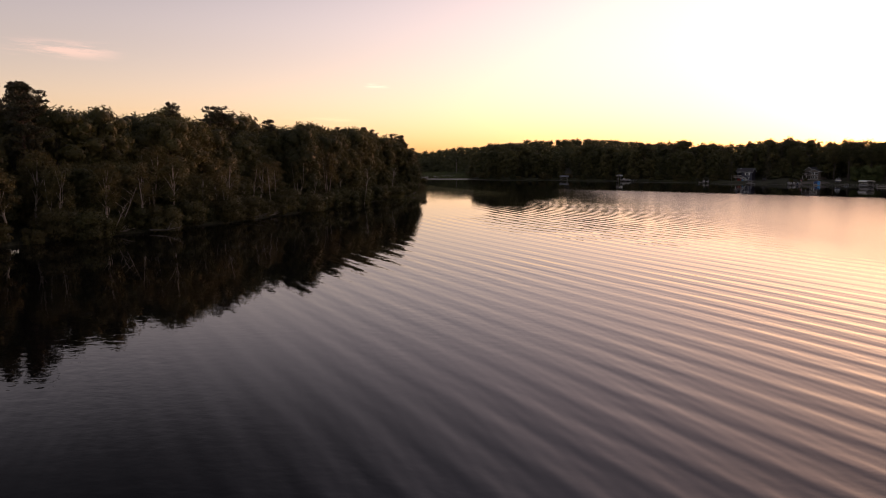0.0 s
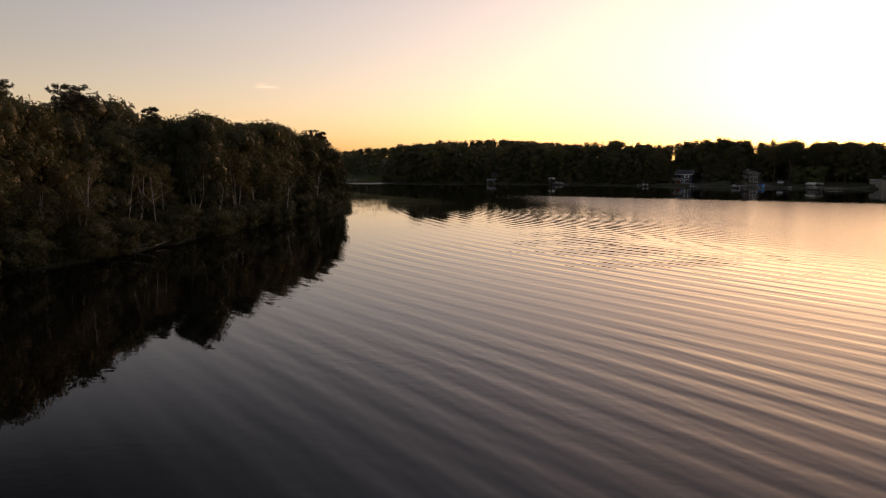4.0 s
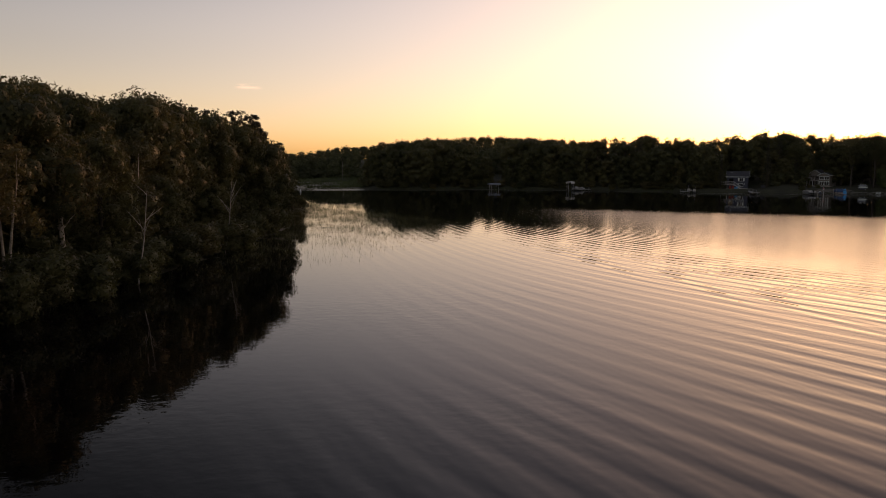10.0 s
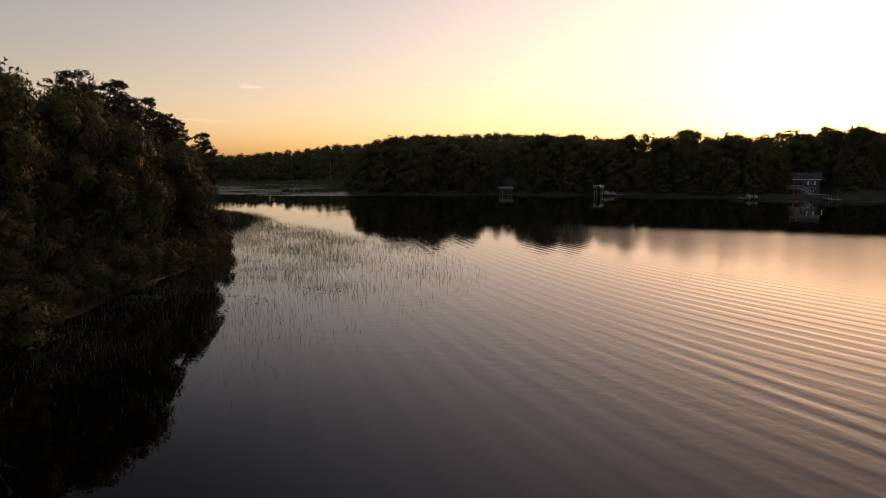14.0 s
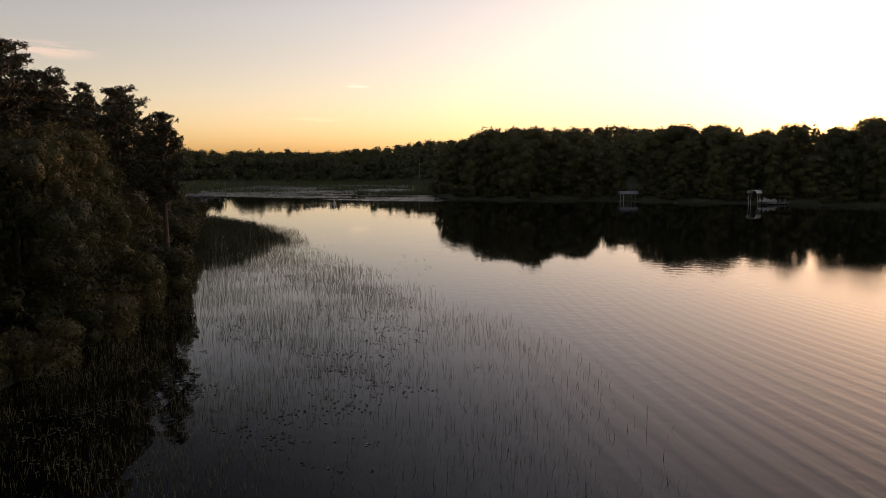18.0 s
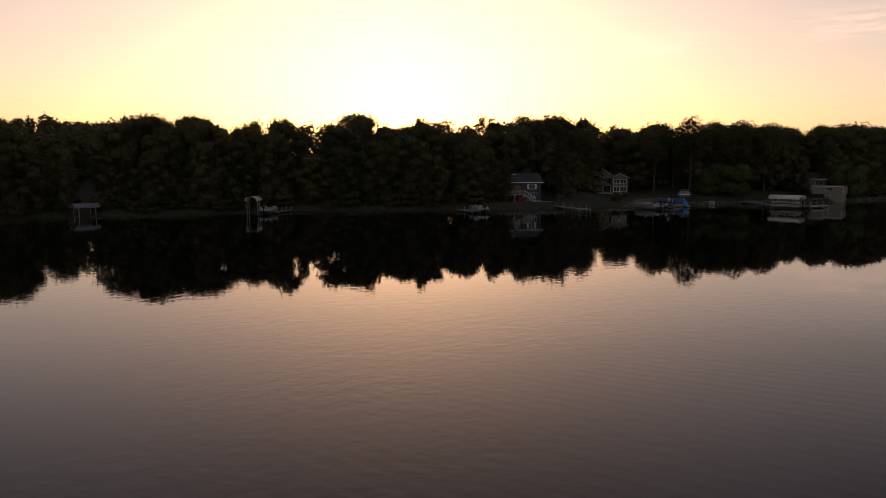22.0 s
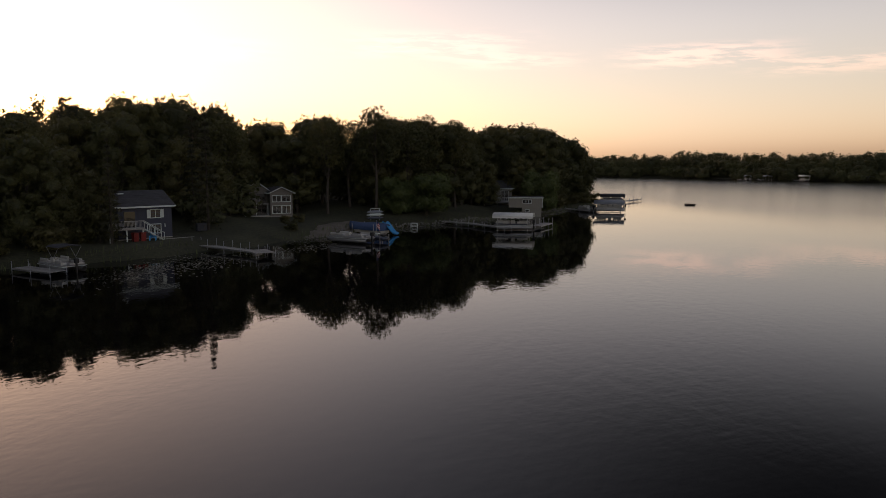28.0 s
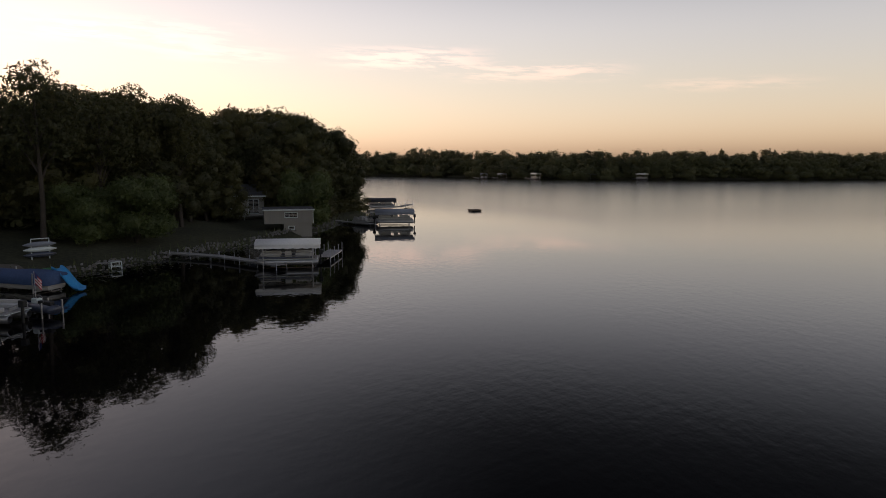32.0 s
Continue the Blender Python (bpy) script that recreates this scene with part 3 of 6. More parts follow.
def bush(name, seed, height, spread, leaves, mat, label, leaf=0.26, fine=False):
    """A rounded shoreline shrub of many stems."""
    rng = np.random.default_rng(seed)
    tree = new(name)
    limbs, lobes = [], []
    for k in range(7):
        a = k * 0.9 + rng.uniform(-0.3, 0.3)
        end = Vector((math.cos(a) * spread * rng.uniform(0.3, 0.8), math.sin(a) * spread * rng.uniform(0.3, 0.8), height * rng.uniform(0.45, 0.85)))
        limbs.append(([(0, 0, -0.3), end * 0.5 + Vector((0, 0, 0.1 * height)), end], [0.06, 0.045, 0.015]))
        r = spread * rng.uniform(0.35, 0.55)
        lobes.append((end.x, end.y, min(end.z, height - 0.6 * r), r, r * 0.8))
        lobes.append((end.x * 0.9, end.y * 0.9, end.z * 0.4, r * 0.9, r * 0.8))
    part("trunk", limb_mesh("trunk", limbs, 5), BARK, tree)
    pts = in_lobes(rng, lobes, leaves, 0.75)
    part("crown", crown_mesh("crown", mat, rng, lobes, pts, leaf * rng.uniform(0.6, 1.2, len(pts[0])), 0.78, fine=fine), None, tree)
    return tagged(tree, label, "shrub")


OAK_WORDS, BIRCH_WORDS = "broad dark green oak tree in full summer leaf", "slender white-barked birch with thin drooping foliage"
OAKS = [broadleaf("oak_tree", 11 + k, 15, sp, 3200, LEAF_OAK, BARK, low=lo, label=OAK_WORDS, fill=0.68, leaf=0.40, fine=True, lobe_count=32) for k, (sp, lo) in enumerate(((6.0, 0.12), (5.4, 0.10), (5.8, 0.15), (5.0, 0.10)))]
NEAR_OAKS = [broadleaf("oak_tree", 25 + k, 15, sp, 9000, LEAF_OAK, BARK, low=lo, label=OAK_WORDS, leaf=0.27, lobe_count=44, fill=0.62, fine=True) for k, (sp, lo) in enumerate(((5.8, 0.08), (5.2, 0.10), (4.9, 0.12)))]
BACK_OAKS = [broadleaf("oak_tree", 15 + k, 15, sp, 2100, LEAF_OAK, BARK, low=lo, label=OAK_WORDS, fill=0.76, leaf=0.46, fine=True) for k, (sp, lo) in enumerate(((6.0, 0.12), (5.4, 0.15), (5.7, 0.17)))]
TALL_OAKS = [broadleaf("tall_oak_tree", 21 + k, 18, 5.0, 4200, LEAF_OAK, BARK, low=0.5, label="tall oak with a long bare trunk and a high round crown", leaf=0.3, fill=0.34, lobe_count=24) for k in range(2)]
BIRCHES = [broadleaf("birch_tree", 31 + k, 12, 2.9, 2600, LEAF_BIRCH, BIRCH_BARK, lean=ln, airy=0.6, low=0.4, leaf=0.24, stems=st, lobe_count=18, label=BIRCH_WORDS) for k, (ln, st) in enumerate(((0.10, 1), (0.04, 3), (0.08, 2)))]
NEAR_BIRCHES = [broadleaf("birch_tree", 41 + k, 11, 2.8, 6000, LEAF_BIRCH, BIRCH_BARK, lean=ln, airy=0.6, low=0.25, leaf=0.17, stems=st, lobe_count=20, label=BIRCH_WORDS) for k, (ln, st) in enumerate(((0.08, 1), (0.04, 2)))]
PINES = [pine("pine_tree", 51 + k, 20, sp, 4200, "tall pine with a bare reddish trunk and tufted boughs", ba) for k, (sp, ba) in enumerate(((3.4, 0.40), (3.0, 0.46), (3.8, 0.3)))]
SPRUCES = [spruce("spruce_tree", 61, 15, 2.4, 2400, "narrow pointed dark spruce")]
NEAR_BUSHES = [bush("alder_shrub", 81 + k, 3.6, 2.6, 2600, mat, "dense rounded green shrub at the water's edge", 0.22, True) for k, mat in enumerate((LEAF_OAK, LEAF_BIRCH))]
BUSHES = [bush("alder_shrub", 71 + k, 4.0, 2.6, 700, mat, "dense rounded green shrub at the water's edge", 0.36) for k, mat in enumerate((LEAF_BIRCH, LEAF_OAK))]
KIND = {"near_oak": (NEAR_OAKS, 15), "oak": (OAKS, 15), "back_oak": (BACK_OAKS, 15), "near_birch": (NEAR_BIRCHES, 11), "near_bush": (NEAR_BUSHES, 3.6), "tall_oak": (TALL_OAKS, 18), "birch": (BIRCHES, 12), "pine": (PINES, 20), "spruce": (SPRUCES, 15), "bush": (BUSHES, 4)}
GROUP = {"near_oak": "oaks on the shore", "oak": "oaks on the shore", "back_oak": "oaks on the shore", "near_birch": "birches on the bank", "near_bush": "shrubs along the water", "tall_oak": "tall oaks by the lawn", "birch": "birches on the bank", "pine": "pines on the shore", "spruce": "spruces on the shore", "bush": "shrubs along the water"}


def plant(kind, x, y, height, wide=1.0, turn=None, z=None):
    """Stands a tree of a kind on the ground, scaled to a height."""
    protos, own = KIND[kind]
    p = protos[random.randrange(len(protos))]
    z = float(ground_z(x, y)) if z is None else z
    m = pose(x, y, z - 0.05, 0, 0, random.uniform(0, 360) if turn is None else turn) @ Matrix.Diagonal((wide * height / own, wide * height / own, height / own, 1))
    ob = copy_thing(p, m)
    return tagged(ob, group=GROUP[kind])


def along(line, spacing, first=0.0):
    """Places at even steps along a line of points, with the normal to its left."""
    out, rest = [], first
    for (ax, ay), (bx, by) in zip(line, line[1:]):
        d = math.hypot(bx - ax, by - ay)
        while rest < d:
            u = rest / d
            out.append((ax + u * (bx - ax), ay + u * (by - ay), -(by - ay) / d, (bx - ax) / d))
            rest += spacing
        rest -= d
    return out

# the wooded near bank: shrubs and birches at the water, oaks behind, pines on top
NEAR_LINE = NEAR_SHORE[1:20]
rnd = random.Random(5)
for x, y, nx, ny in along(NEAR_LINE, 4.0, 1.0):
    d = rnd.uniform(-0.7, 1.6) + (2.2 if y > 236 else 0)
    plant("near_bush" if 60 < y < 262 else "bush", x + nx * d, y + ny * d, rnd.uniform(2.0, 4.4), rnd.uniform(0.9, 1.3))
for x, y, nx, ny in along(NEAR_LINE, 7.0, 2.0):
    d = rnd.uniform(3.0, 6.5) + (3.0 if y > 236 else 0)
    tall = rnd.uniform(7.0, 13.5) if y < 225 else rnd.uniform(6.0, 10.0)
    plant(rnd.choice(("near_birch", "near_oak", "near_oak")) if 150 < y < 255 else rnd.choice(("birch", "birch", "near_oak")), x + nx * d, y + ny * d, tall, rnd.uniform(0.9, 1.1))
for x, y, nx, ny in along(NEAR_SHORE[2:6], 6.5, 4.0):
    d = rnd.uniform(0.6, 2.6)
    plant("birch", x + nx * d, y + ny * d, rnd.uniform(8.5, 12.0), rnd.uniform(0.95, 1.15))
for x, y, nx, ny in along(NEAR_LINE, 7.0, 3.0):
    d = rnd.uniform(9, 13) + (2.5 if y > 236 else 0)
    if y < 228 or rnd.random() < 0.8:
        plant("pine" if 198 < y < 235 else "near_oak" if 90 < y < 222 else "oak", x + nx * d, y + ny * d, rnd.uniform(11.5, 14.5) if 198 < y < 235 else rnd.uniform(12.8, 17.6) + (0.9 if 160 < y < 222 else 0) if y < 228 else rnd.uniform(8, 12), rnd.uniform(0.85, 1.05))
for x, y, nx, ny in along(NEAR_LINE, 7.5, 1.0):
    d = rnd.uniform(17, 25)
    if y < 222 or y > 315:
        plant("back_oak", x + nx * d, y + ny * d, rnd.uniform(16.2, 18.6), rnd.uniform(0.85, 1.05))
    else:
        plant("back_oak", x + nx * (d + 12), y + ny * (d + 12), rnd.uniform(10, 13), rnd.uniform(0.9, 1.1))
for x, y, top, wide in ((-38, 249, 22.8, 1.15), (-33, 236, 21.3, 1.1), (-35, 229, 21.2, 1.2), (-43, 265, 22.0, 0.85), (-40.5, 267, 20.4, 1.1), (-29, 264, 16.2, 1.1), (-28, 251, 17.5, 1.1),
                       (-45, 255, 21.5, 1.2), (-47, 243, 22.5, 1.2), (-22, 236.5, 16.8, 1.2), (-18.5, 237.5, 14.8, 1.2), (-26, 247, 18, 1.1), (-31, 243, 18.5, 1.1), (-36, 258, 18.3, 1.1), (-44, 279, 18.5, 1.1), (-36, 275, 16.0, 1.2), (-48, 270, 19.0, 1.2)):
    plant("pine", x, y, top - float(ground_z(x, y)), wide)
for x, y, nx, ny in along(NEAR_SHORE[12:18], 6.0, 1.0):
    d = rnd.uniform(8, 14)
    plant("pine", x + nx * d, y + ny * d, rnd.uniform(9.5, 12.5), rnd.uniform(1.3, 1.7))
for x, y, top in ((-21.0, 218.1, 18.1), (-20.7, 222.6, 16.6), (-33.7, 130.3, 19.0), (-35.5, 140.5, 18.7), (-20.5, 195.0, 18.4), (-18.8, 201.0, 18.2), (-19.5, 206.5, 17.1), (-28.5, 172.8, 19.9), (-26.9, 178.4, 19.4), (-22.5, 184.5, 18.2), (-19.3, 190.1, 17.1), (-16.3, 192.6, 14.9), (-30.5, 145.6, 17.8), (-31.8, 161.2, 18.5)):
    if y > 194:
        plant("pine", x, y, top - float(ground_z(x, y)), rnd.uniform(1.15, 1.45))
    else:
        plant("near_oak", x, y, top - float(ground_z(x, y)), rnd.uniform(0.8, 1.0))
for x, y, top in ((-47.5, 122, 21.4), (-48.8, 119, 21.2), (-60, 75, 21.5), (-57, 71, 20.8), (-43, 141, 19.8), (-65, 83, 22.4)):
    plant("pine", x, y, top - float(ground_z(x, y)), 1.25)
for x, y, h in ((-72, 84, 21), (-66, 77, 20), (-70, 96, 19), (-58, 122, 19), (-50, 104, 18), (-68, 66, 20)):
    plant("pine", x, y, h)

for x, y, nx, ny in along(NEAR_LINE, 5.0, 0.5):
    d = rnd.uniform(6.5, 9.5)
    plant("bush", x + nx * d, y + ny * d, rnd.uniform(4.5, 7.0), rnd.uniform(0.9, 1.2))

for x, y, nx, ny in along(NEAR_SHORE[13:18], 3.2, 0.5):
    d = rnd.uniform(5, 15)
    plant("bush", x + nx * d, y + ny * d, rnd.uniform(4.0, 7.5), rnd.uniform(0.9, 1.2))

# the sunward shore: oaks in four rows, with clearings for the houses and their lawns
SUN_LINE = SUN_SHORE[3:]
CLEAR = [(134, 326, 11), (127, 318, 9), (166, 325, 9), (160, 312, 12), (198, 288, 8), (97, 365, 7), (146, 314, 11), (178, 298, 11), (188, 292, 7), (171.5, 316.8, 5), (207, 297, 6), (118, 324, 5)]


def is_clear(x, y):
    return any(math.hypot(x - cx, y - cy) < r for cx, cy, r in CLEAR)


for x, y, nx, ny in along(SUN_LINE, 4.2, 1.0):
    d = rnd.uniform(1.5, 4.5)
    if not is_clear(x + nx * d, y + ny * d):
        plant("bush", x + nx * d, y + ny * d, rnd.uniform(1.6, 3.6), rnd.uniform(1.0, 1.4))
for row, (step, near, far, lo, hi) in enumerate(((6.5, 5, 9, 9.5, 16.0), (7.0, 12, 18, 12.6, 17.8), (8.5, 22, 31, 13.6, 17.8))):
    for x, y, nx, ny in along(SUN_LINE, step, row * 1.7):
        d = rnd.uniform(near, far)
        px, py = x + nx * d, y + ny * d
        if not is_clear(px, py):
            plant("oak" if row < 1 else "back_oak", px, py, rnd.uniform(lo, hi) + (0.6 if px > 178 else 0), rnd.uniform(0.9, 1.15))
# undergrowth closes the wood behind the lawns
THICKET = []
for near, far in ((14, 19), (23, 29)):
    for x, y, nx, ny in along(SUN_LINE, 4.6, 1.0):
        d = rnd.uniform(near, far)
        px, py = x + nx * d, y + ny * d
        if not any(math.hypot(px - cx, py - cy) < r - 2.0 for cx, cy, r in CLEAR):
            THICKET.append((px, py, rnd.uniform(4.0, 7.5), rnd.uniform(2.0, 3.2)))
for x, y, h in ((118, 344, 16.5), (139, 341, 15), (141, 344, 16), (151, 330, 14.5), (104, 345, 16)):
    plant("pine", x, y, h)
for x, y, h in ((169.5, 316.0, 17.5), (176, 314.5, 16.5), (155.5, 327, 15.5), (199.5, 297, 13.5), (210, 291, 13), (186, 303, 17.6), (180, 304.5, 17), (191, 298.5, 17), (172, 308, 18.8), (198.5, 301, 17), (125.5, 336, 15)):
    plant("tall_oak", x, y, h, rnd.uniform(0.9, 1.05))
for x, y, h in ((158, 338, 18), (166, 337, 18), (173, 329, 16.5), (150, 340, 17.5), (202.1, 298.9, 13), (178, 321, 16.5), (163, 345, 16.5), (144, 345, 15.5), (170.5, 322.5, 14), (205, 304, 16.5), (212, 299, 16), (200, 309, 17), (219, 287, 16.4), (226, 285, 16), (229, 280.5, 15.4), (236.5, 278.5, 12.8), (233, 284.5, 15), (223, 293, 16)):
    plant("back_oak", x, y, h, rnd.uniform(0.95, 1.1))
for x, y, h in ((121.5, 329.0, 10.5), (124.6, 330.0, 12), (126.6, 327.0, 8.5), (150.5, 326.5, 9.5), (147.5, 330, 12), (200.5, 294.3, 9.5)):
    plant("oak", x, y, h, 1.0)
for x, y, h in ((141.5, 321.5, 16.8), (144, 325.5, 13), (112, 352, 15), (122, 329.5, 8), (125.9, 324.6, 12.5)):
    plant("spruce", x, y, h)


# far woods, too many to count: crowns of leaf sprays joined in one sheet for each shore
def woods(name, spots, label, sprays=130):
    rng = np.random.default_rng(len(spots))
    centres, sizes = [], []
    every = []
    for x, y, h, r in spots:
        low = float(ground_z(x, y))
        lobes = [(x + rng.uniform(-r, r) * 0.7 * (1.1 - u), y + rng.uniform(-r, r) * 0.7 * (1.1 - u), low + h * u, r * rng.uniform(0.75, 1.0) * (1.25 - 0.5 * u), max(0.19 * h, r * 0.5)) for u in (0.14, 0.36, 0.58, 0.72)] + [(x, y, low + 0.84 * h, r * rng.uniform(0.45, 0.7), 0.16 * h)]
        every += lobes
        centres.append(in_lobes(rng, lobes[1:], sprays, 0.85, 1.12, False))
        sizes.append(rng.uniform(0.4, 0.9, sprays))
    ob = new(name, crown_mesh(name, FAR_LEAF, rng, every, [np.concatenate(q) for q in zip(*centres)], np.concatenate(sizes), 0.76, fine=False))
    return tagged(ob, label, "trees", kind="stuff")


def strip(line, rows, step, seed, wide=1.0):
    r = random.Random(seed)
    out = []
    for d, h in rows:
        for x, y, nx, ny in along(line, step, r.uniform(0, step)):
            out.append((x + nx * (d + r.uniform(-3, 3)), y + ny * (d + r.uniform(-3, 3)), h * r.uniform(0.80, 1.06) * (1 + 0.10 * float(ripple(0.35 * x, 0.35 * y))), wide * r.uniform(2.8, 5.2)))
    return out


THICKET += [(203.5, 300.5, 6.5, 3.2)]
woods("undergrowth", THICKET, "dense dark undergrowth beneath the oaks behind the lawns", 150)
BAY_LINE = [(-58, 322), (-80, 362), (-100, 400), (-104, 445), (-88, 482), (-40, 500), (-2, 497), (6, 440), (6, 395), (14, 374)]
HILL_LINE = [(-260, 600), (-120, 585), (-20, 570), (60, 560), (150, 520)]
RIDGE_LINE = [(5, 470), (20, 420), (60, 400), (120, 380), (170, 355), (215, 330), (240, 300)]
woods("bay_woods", strip(BAY_LINE, ((2, 5), (6, 9), (12, 11), (20, 12), (30, 12.5)), 4.2, 1) + strip(RIDGE_LINE, ((6, 12), (18, 13.5), (32, 15)), 5.0, 2) + strip(HILL_LINE, ((0, 9.5), (14, 9.5), (30, 9.5)), 6.0, 3), "dense broad-leaved woods behind the bay and on the low hill")
woods("far_shore_woods", strip(FAR_SHORE[:11], ((2, 6.5), (7, 11), (14, 13), (24, 13.6)), 5.6, 4, 1.35), "continuous dark green woods on the far shore of the lake", 130)


# ---- materials of the built things ----
WHITE = material("white_paint", (0.55, 0.61, 0.60), 0.5, vary=0.1, scale=2)
ALU = material("brushed_aluminium", (0.40, 0.40, 0.41), 0.45, 0.8, vary=0.12, scale=3)
GREY_DECK = material("weathered_dock_boards", (0.28, 0.265, 0.25), 0.8, vary=0.25, scale=2, bump=0.3, bump_scale=12)
CANVAS_WHITE = material("white_canvas", (0.78, 0.77, 0.74), 0.8, vary=0.08, scale=1.5, bump=0.2, bump_scale=4)
CANVAS_GREY = material("grey_blue_canvas", (0.22, 0.24, 0.28), 0.8, vary=0.12, scale=1.5)
CANVAS_DARK = material("dark_canvas", (0.035, 0.036, 0.045), 0.85, vary=0.2, scale=1.5)
VINYL = material("pale_vinyl", (0.48, 0.47, 0.45), 0.45, vary=0.12, scale=4)
FENCE_PANEL = material("silver_boat_panels", (0.42, 0.43, 0.46), 0.35, 0.5, vary=0.12, scale=2)
DARK_PANEL = material("navy_boat_panels", (0.05, 0.06, 0.09), 0.3, vary=0.2, scale=2)
RUBBER = material("black_rubber", (0.015, 0.015, 0.016), 0.6, vary=0.2, scale=4)
BLUE_COVER = material("blue_boat_cover", (0.04, 0.08, 0.18), 0.7, vary=0.2, scale=1.5, bump=0.3, bump_scale=3)
SLIDE_BLUE = material("bright_blue_plastic", (0.03, 0.30, 0.62), 0.35, vary=0.1, scale=2)
SIDING_BLUE = material("slate_blue_siding", (0.032, 0.036, 0.06), 0.7, vary=0.15, scale=1.5)
SIDING_TAN = material("taupe_siding", (0.15, 0.135, 0.12), 0.75, vary=0.12, scale=1.5)
SIDING_WHITE = material("off_white_siding", (0.24, 0.225, 0.20), 0.7, vary=0.12, scale=1.5)
SHINGLE = material("dark_grey_shingles", (0.055, 0.055, 0.062), 0.85, vary=0.35, scale=4, bump=0.4, bump_scale=10)
BROWN_BOARD = material("brown_stained_boards", (0.12, 0.085, 0.06), 0.8, vary=0.25, scale=2)
CONCRETE = material("grey_concrete", (0.33, 0.32, 0.30), 0.85, vary=0.2, scale=2, bump=0.3)
GLASS = bpy.data.materials.new("window_glass")
GLASS.use_nodes = True
GLASS.node_tree.nodes["Principled BSDF"].inputs["Base Color"].default_value = (0.012, 0.013, 0.016, 1)
GLASS.node_tree.nodes["Principled BSDF"].inputs["Roughness"].default_value = 0.05
RED_PAINT = material("red_plastic", (0.20, 0.017, 0.014), 0.4, vary=0.1, scale=3)
GREEN_PAINT = material("green_plastic", (0.05, 0.22, 0.08), 0.4, vary=0.1, scale=3)
FLAG_RED = material("flag_red_cloth", (0.38, 0.03, 0.04), 0.8, vary=0.1, scale=3)
FLAG_WHITE = material("flag_white_cloth", (0.62, 0.6, 0.58), 0.8, vary=0.1, scale=3)
FLAG_BLUE = material("flag_blue_cloth", (0.03, 0.04, 0.14), 0.8, vary=0.1, scale=3)
STONE = material("lake_stones", (0.17, 0.16, 0.15), 0.85, vary=0.35, scale=1.0, bump=0.5, bump_scale=6)
GRAVEL = material("pale_gravel_and_sand", (0.13, 0.11, 0.09), 0.9, vary=0.3, scale=2, bump=0.5, bump_scale=12)


GREY_RAIL = material("weathered_white_rails", (0.36, 0.35, 0.34), 0.7, vary=0.2, scale=3)


# ---- small builders ----
def box(bm, x0, x1, y0, y1, z0, z1, bevel=0.0):
    """A block between two corners, its edges rounded."""
    m = Matrix.Translation(((x0 + x1) / 2, (y0 + y1) / 2, (z0 + z1) / 2)) @ Matrix.Diagonal((x1 - x0, y1 - y0, z1 - z0, 1))
    vs = bmesh.ops.create_cube(bm, size=1, matrix=m)["verts"]
    if bevel:
        es = {e for v in vs for e in v.link_edges}
        bmesh.ops.bevel(bm, geom=list(es), offset=bevel, segments=2, affect="EDGES", profile=0.6)
    return bm


def block(name, mat, parent, *sizes, label="", bevel=0.015):
    return part(name, box(bmesh.new(), *sizes, bevel=bevel), mat, parent, label)


def rod(name, mat, parent, pts, r, label="", sides=8):
    return part(name, limb_mesh(name, [(pts, [r] * len(pts))], sides), mat, parent, label)


def profile(name, mat, parent, outline, x0, x1, label="", smooth=False):
    """A solid drawn out along x from an outline of (y, z)."""
    k = len(outline)
    verts = [(x, y, z) for x in (x0, x1) for y, z in outline]
    faces = [tuple(range(k))[::-1], tuple(range(k, 2 * k))] + [(i, (i + 1) % k, k + (i + 1) % k, k + i) for i in range(k)]
    return part(name, mesh_from(name, verts, faces, smooth), mat, parent, label)


def piece(name, me, parent, m):
    """One more object on a shared mesh."""
    ob = new(name, me)
    ob.parent = parent
    ob.matrix_basis = m
    return ob


def thing(name, label, category, group=""):
    return tagged(new(name), label, category, group)


def stand(ob, x, y, z, turn):
    ob.matrix_basis = pose(x, y, z, 0, 0, turn)
    return ob


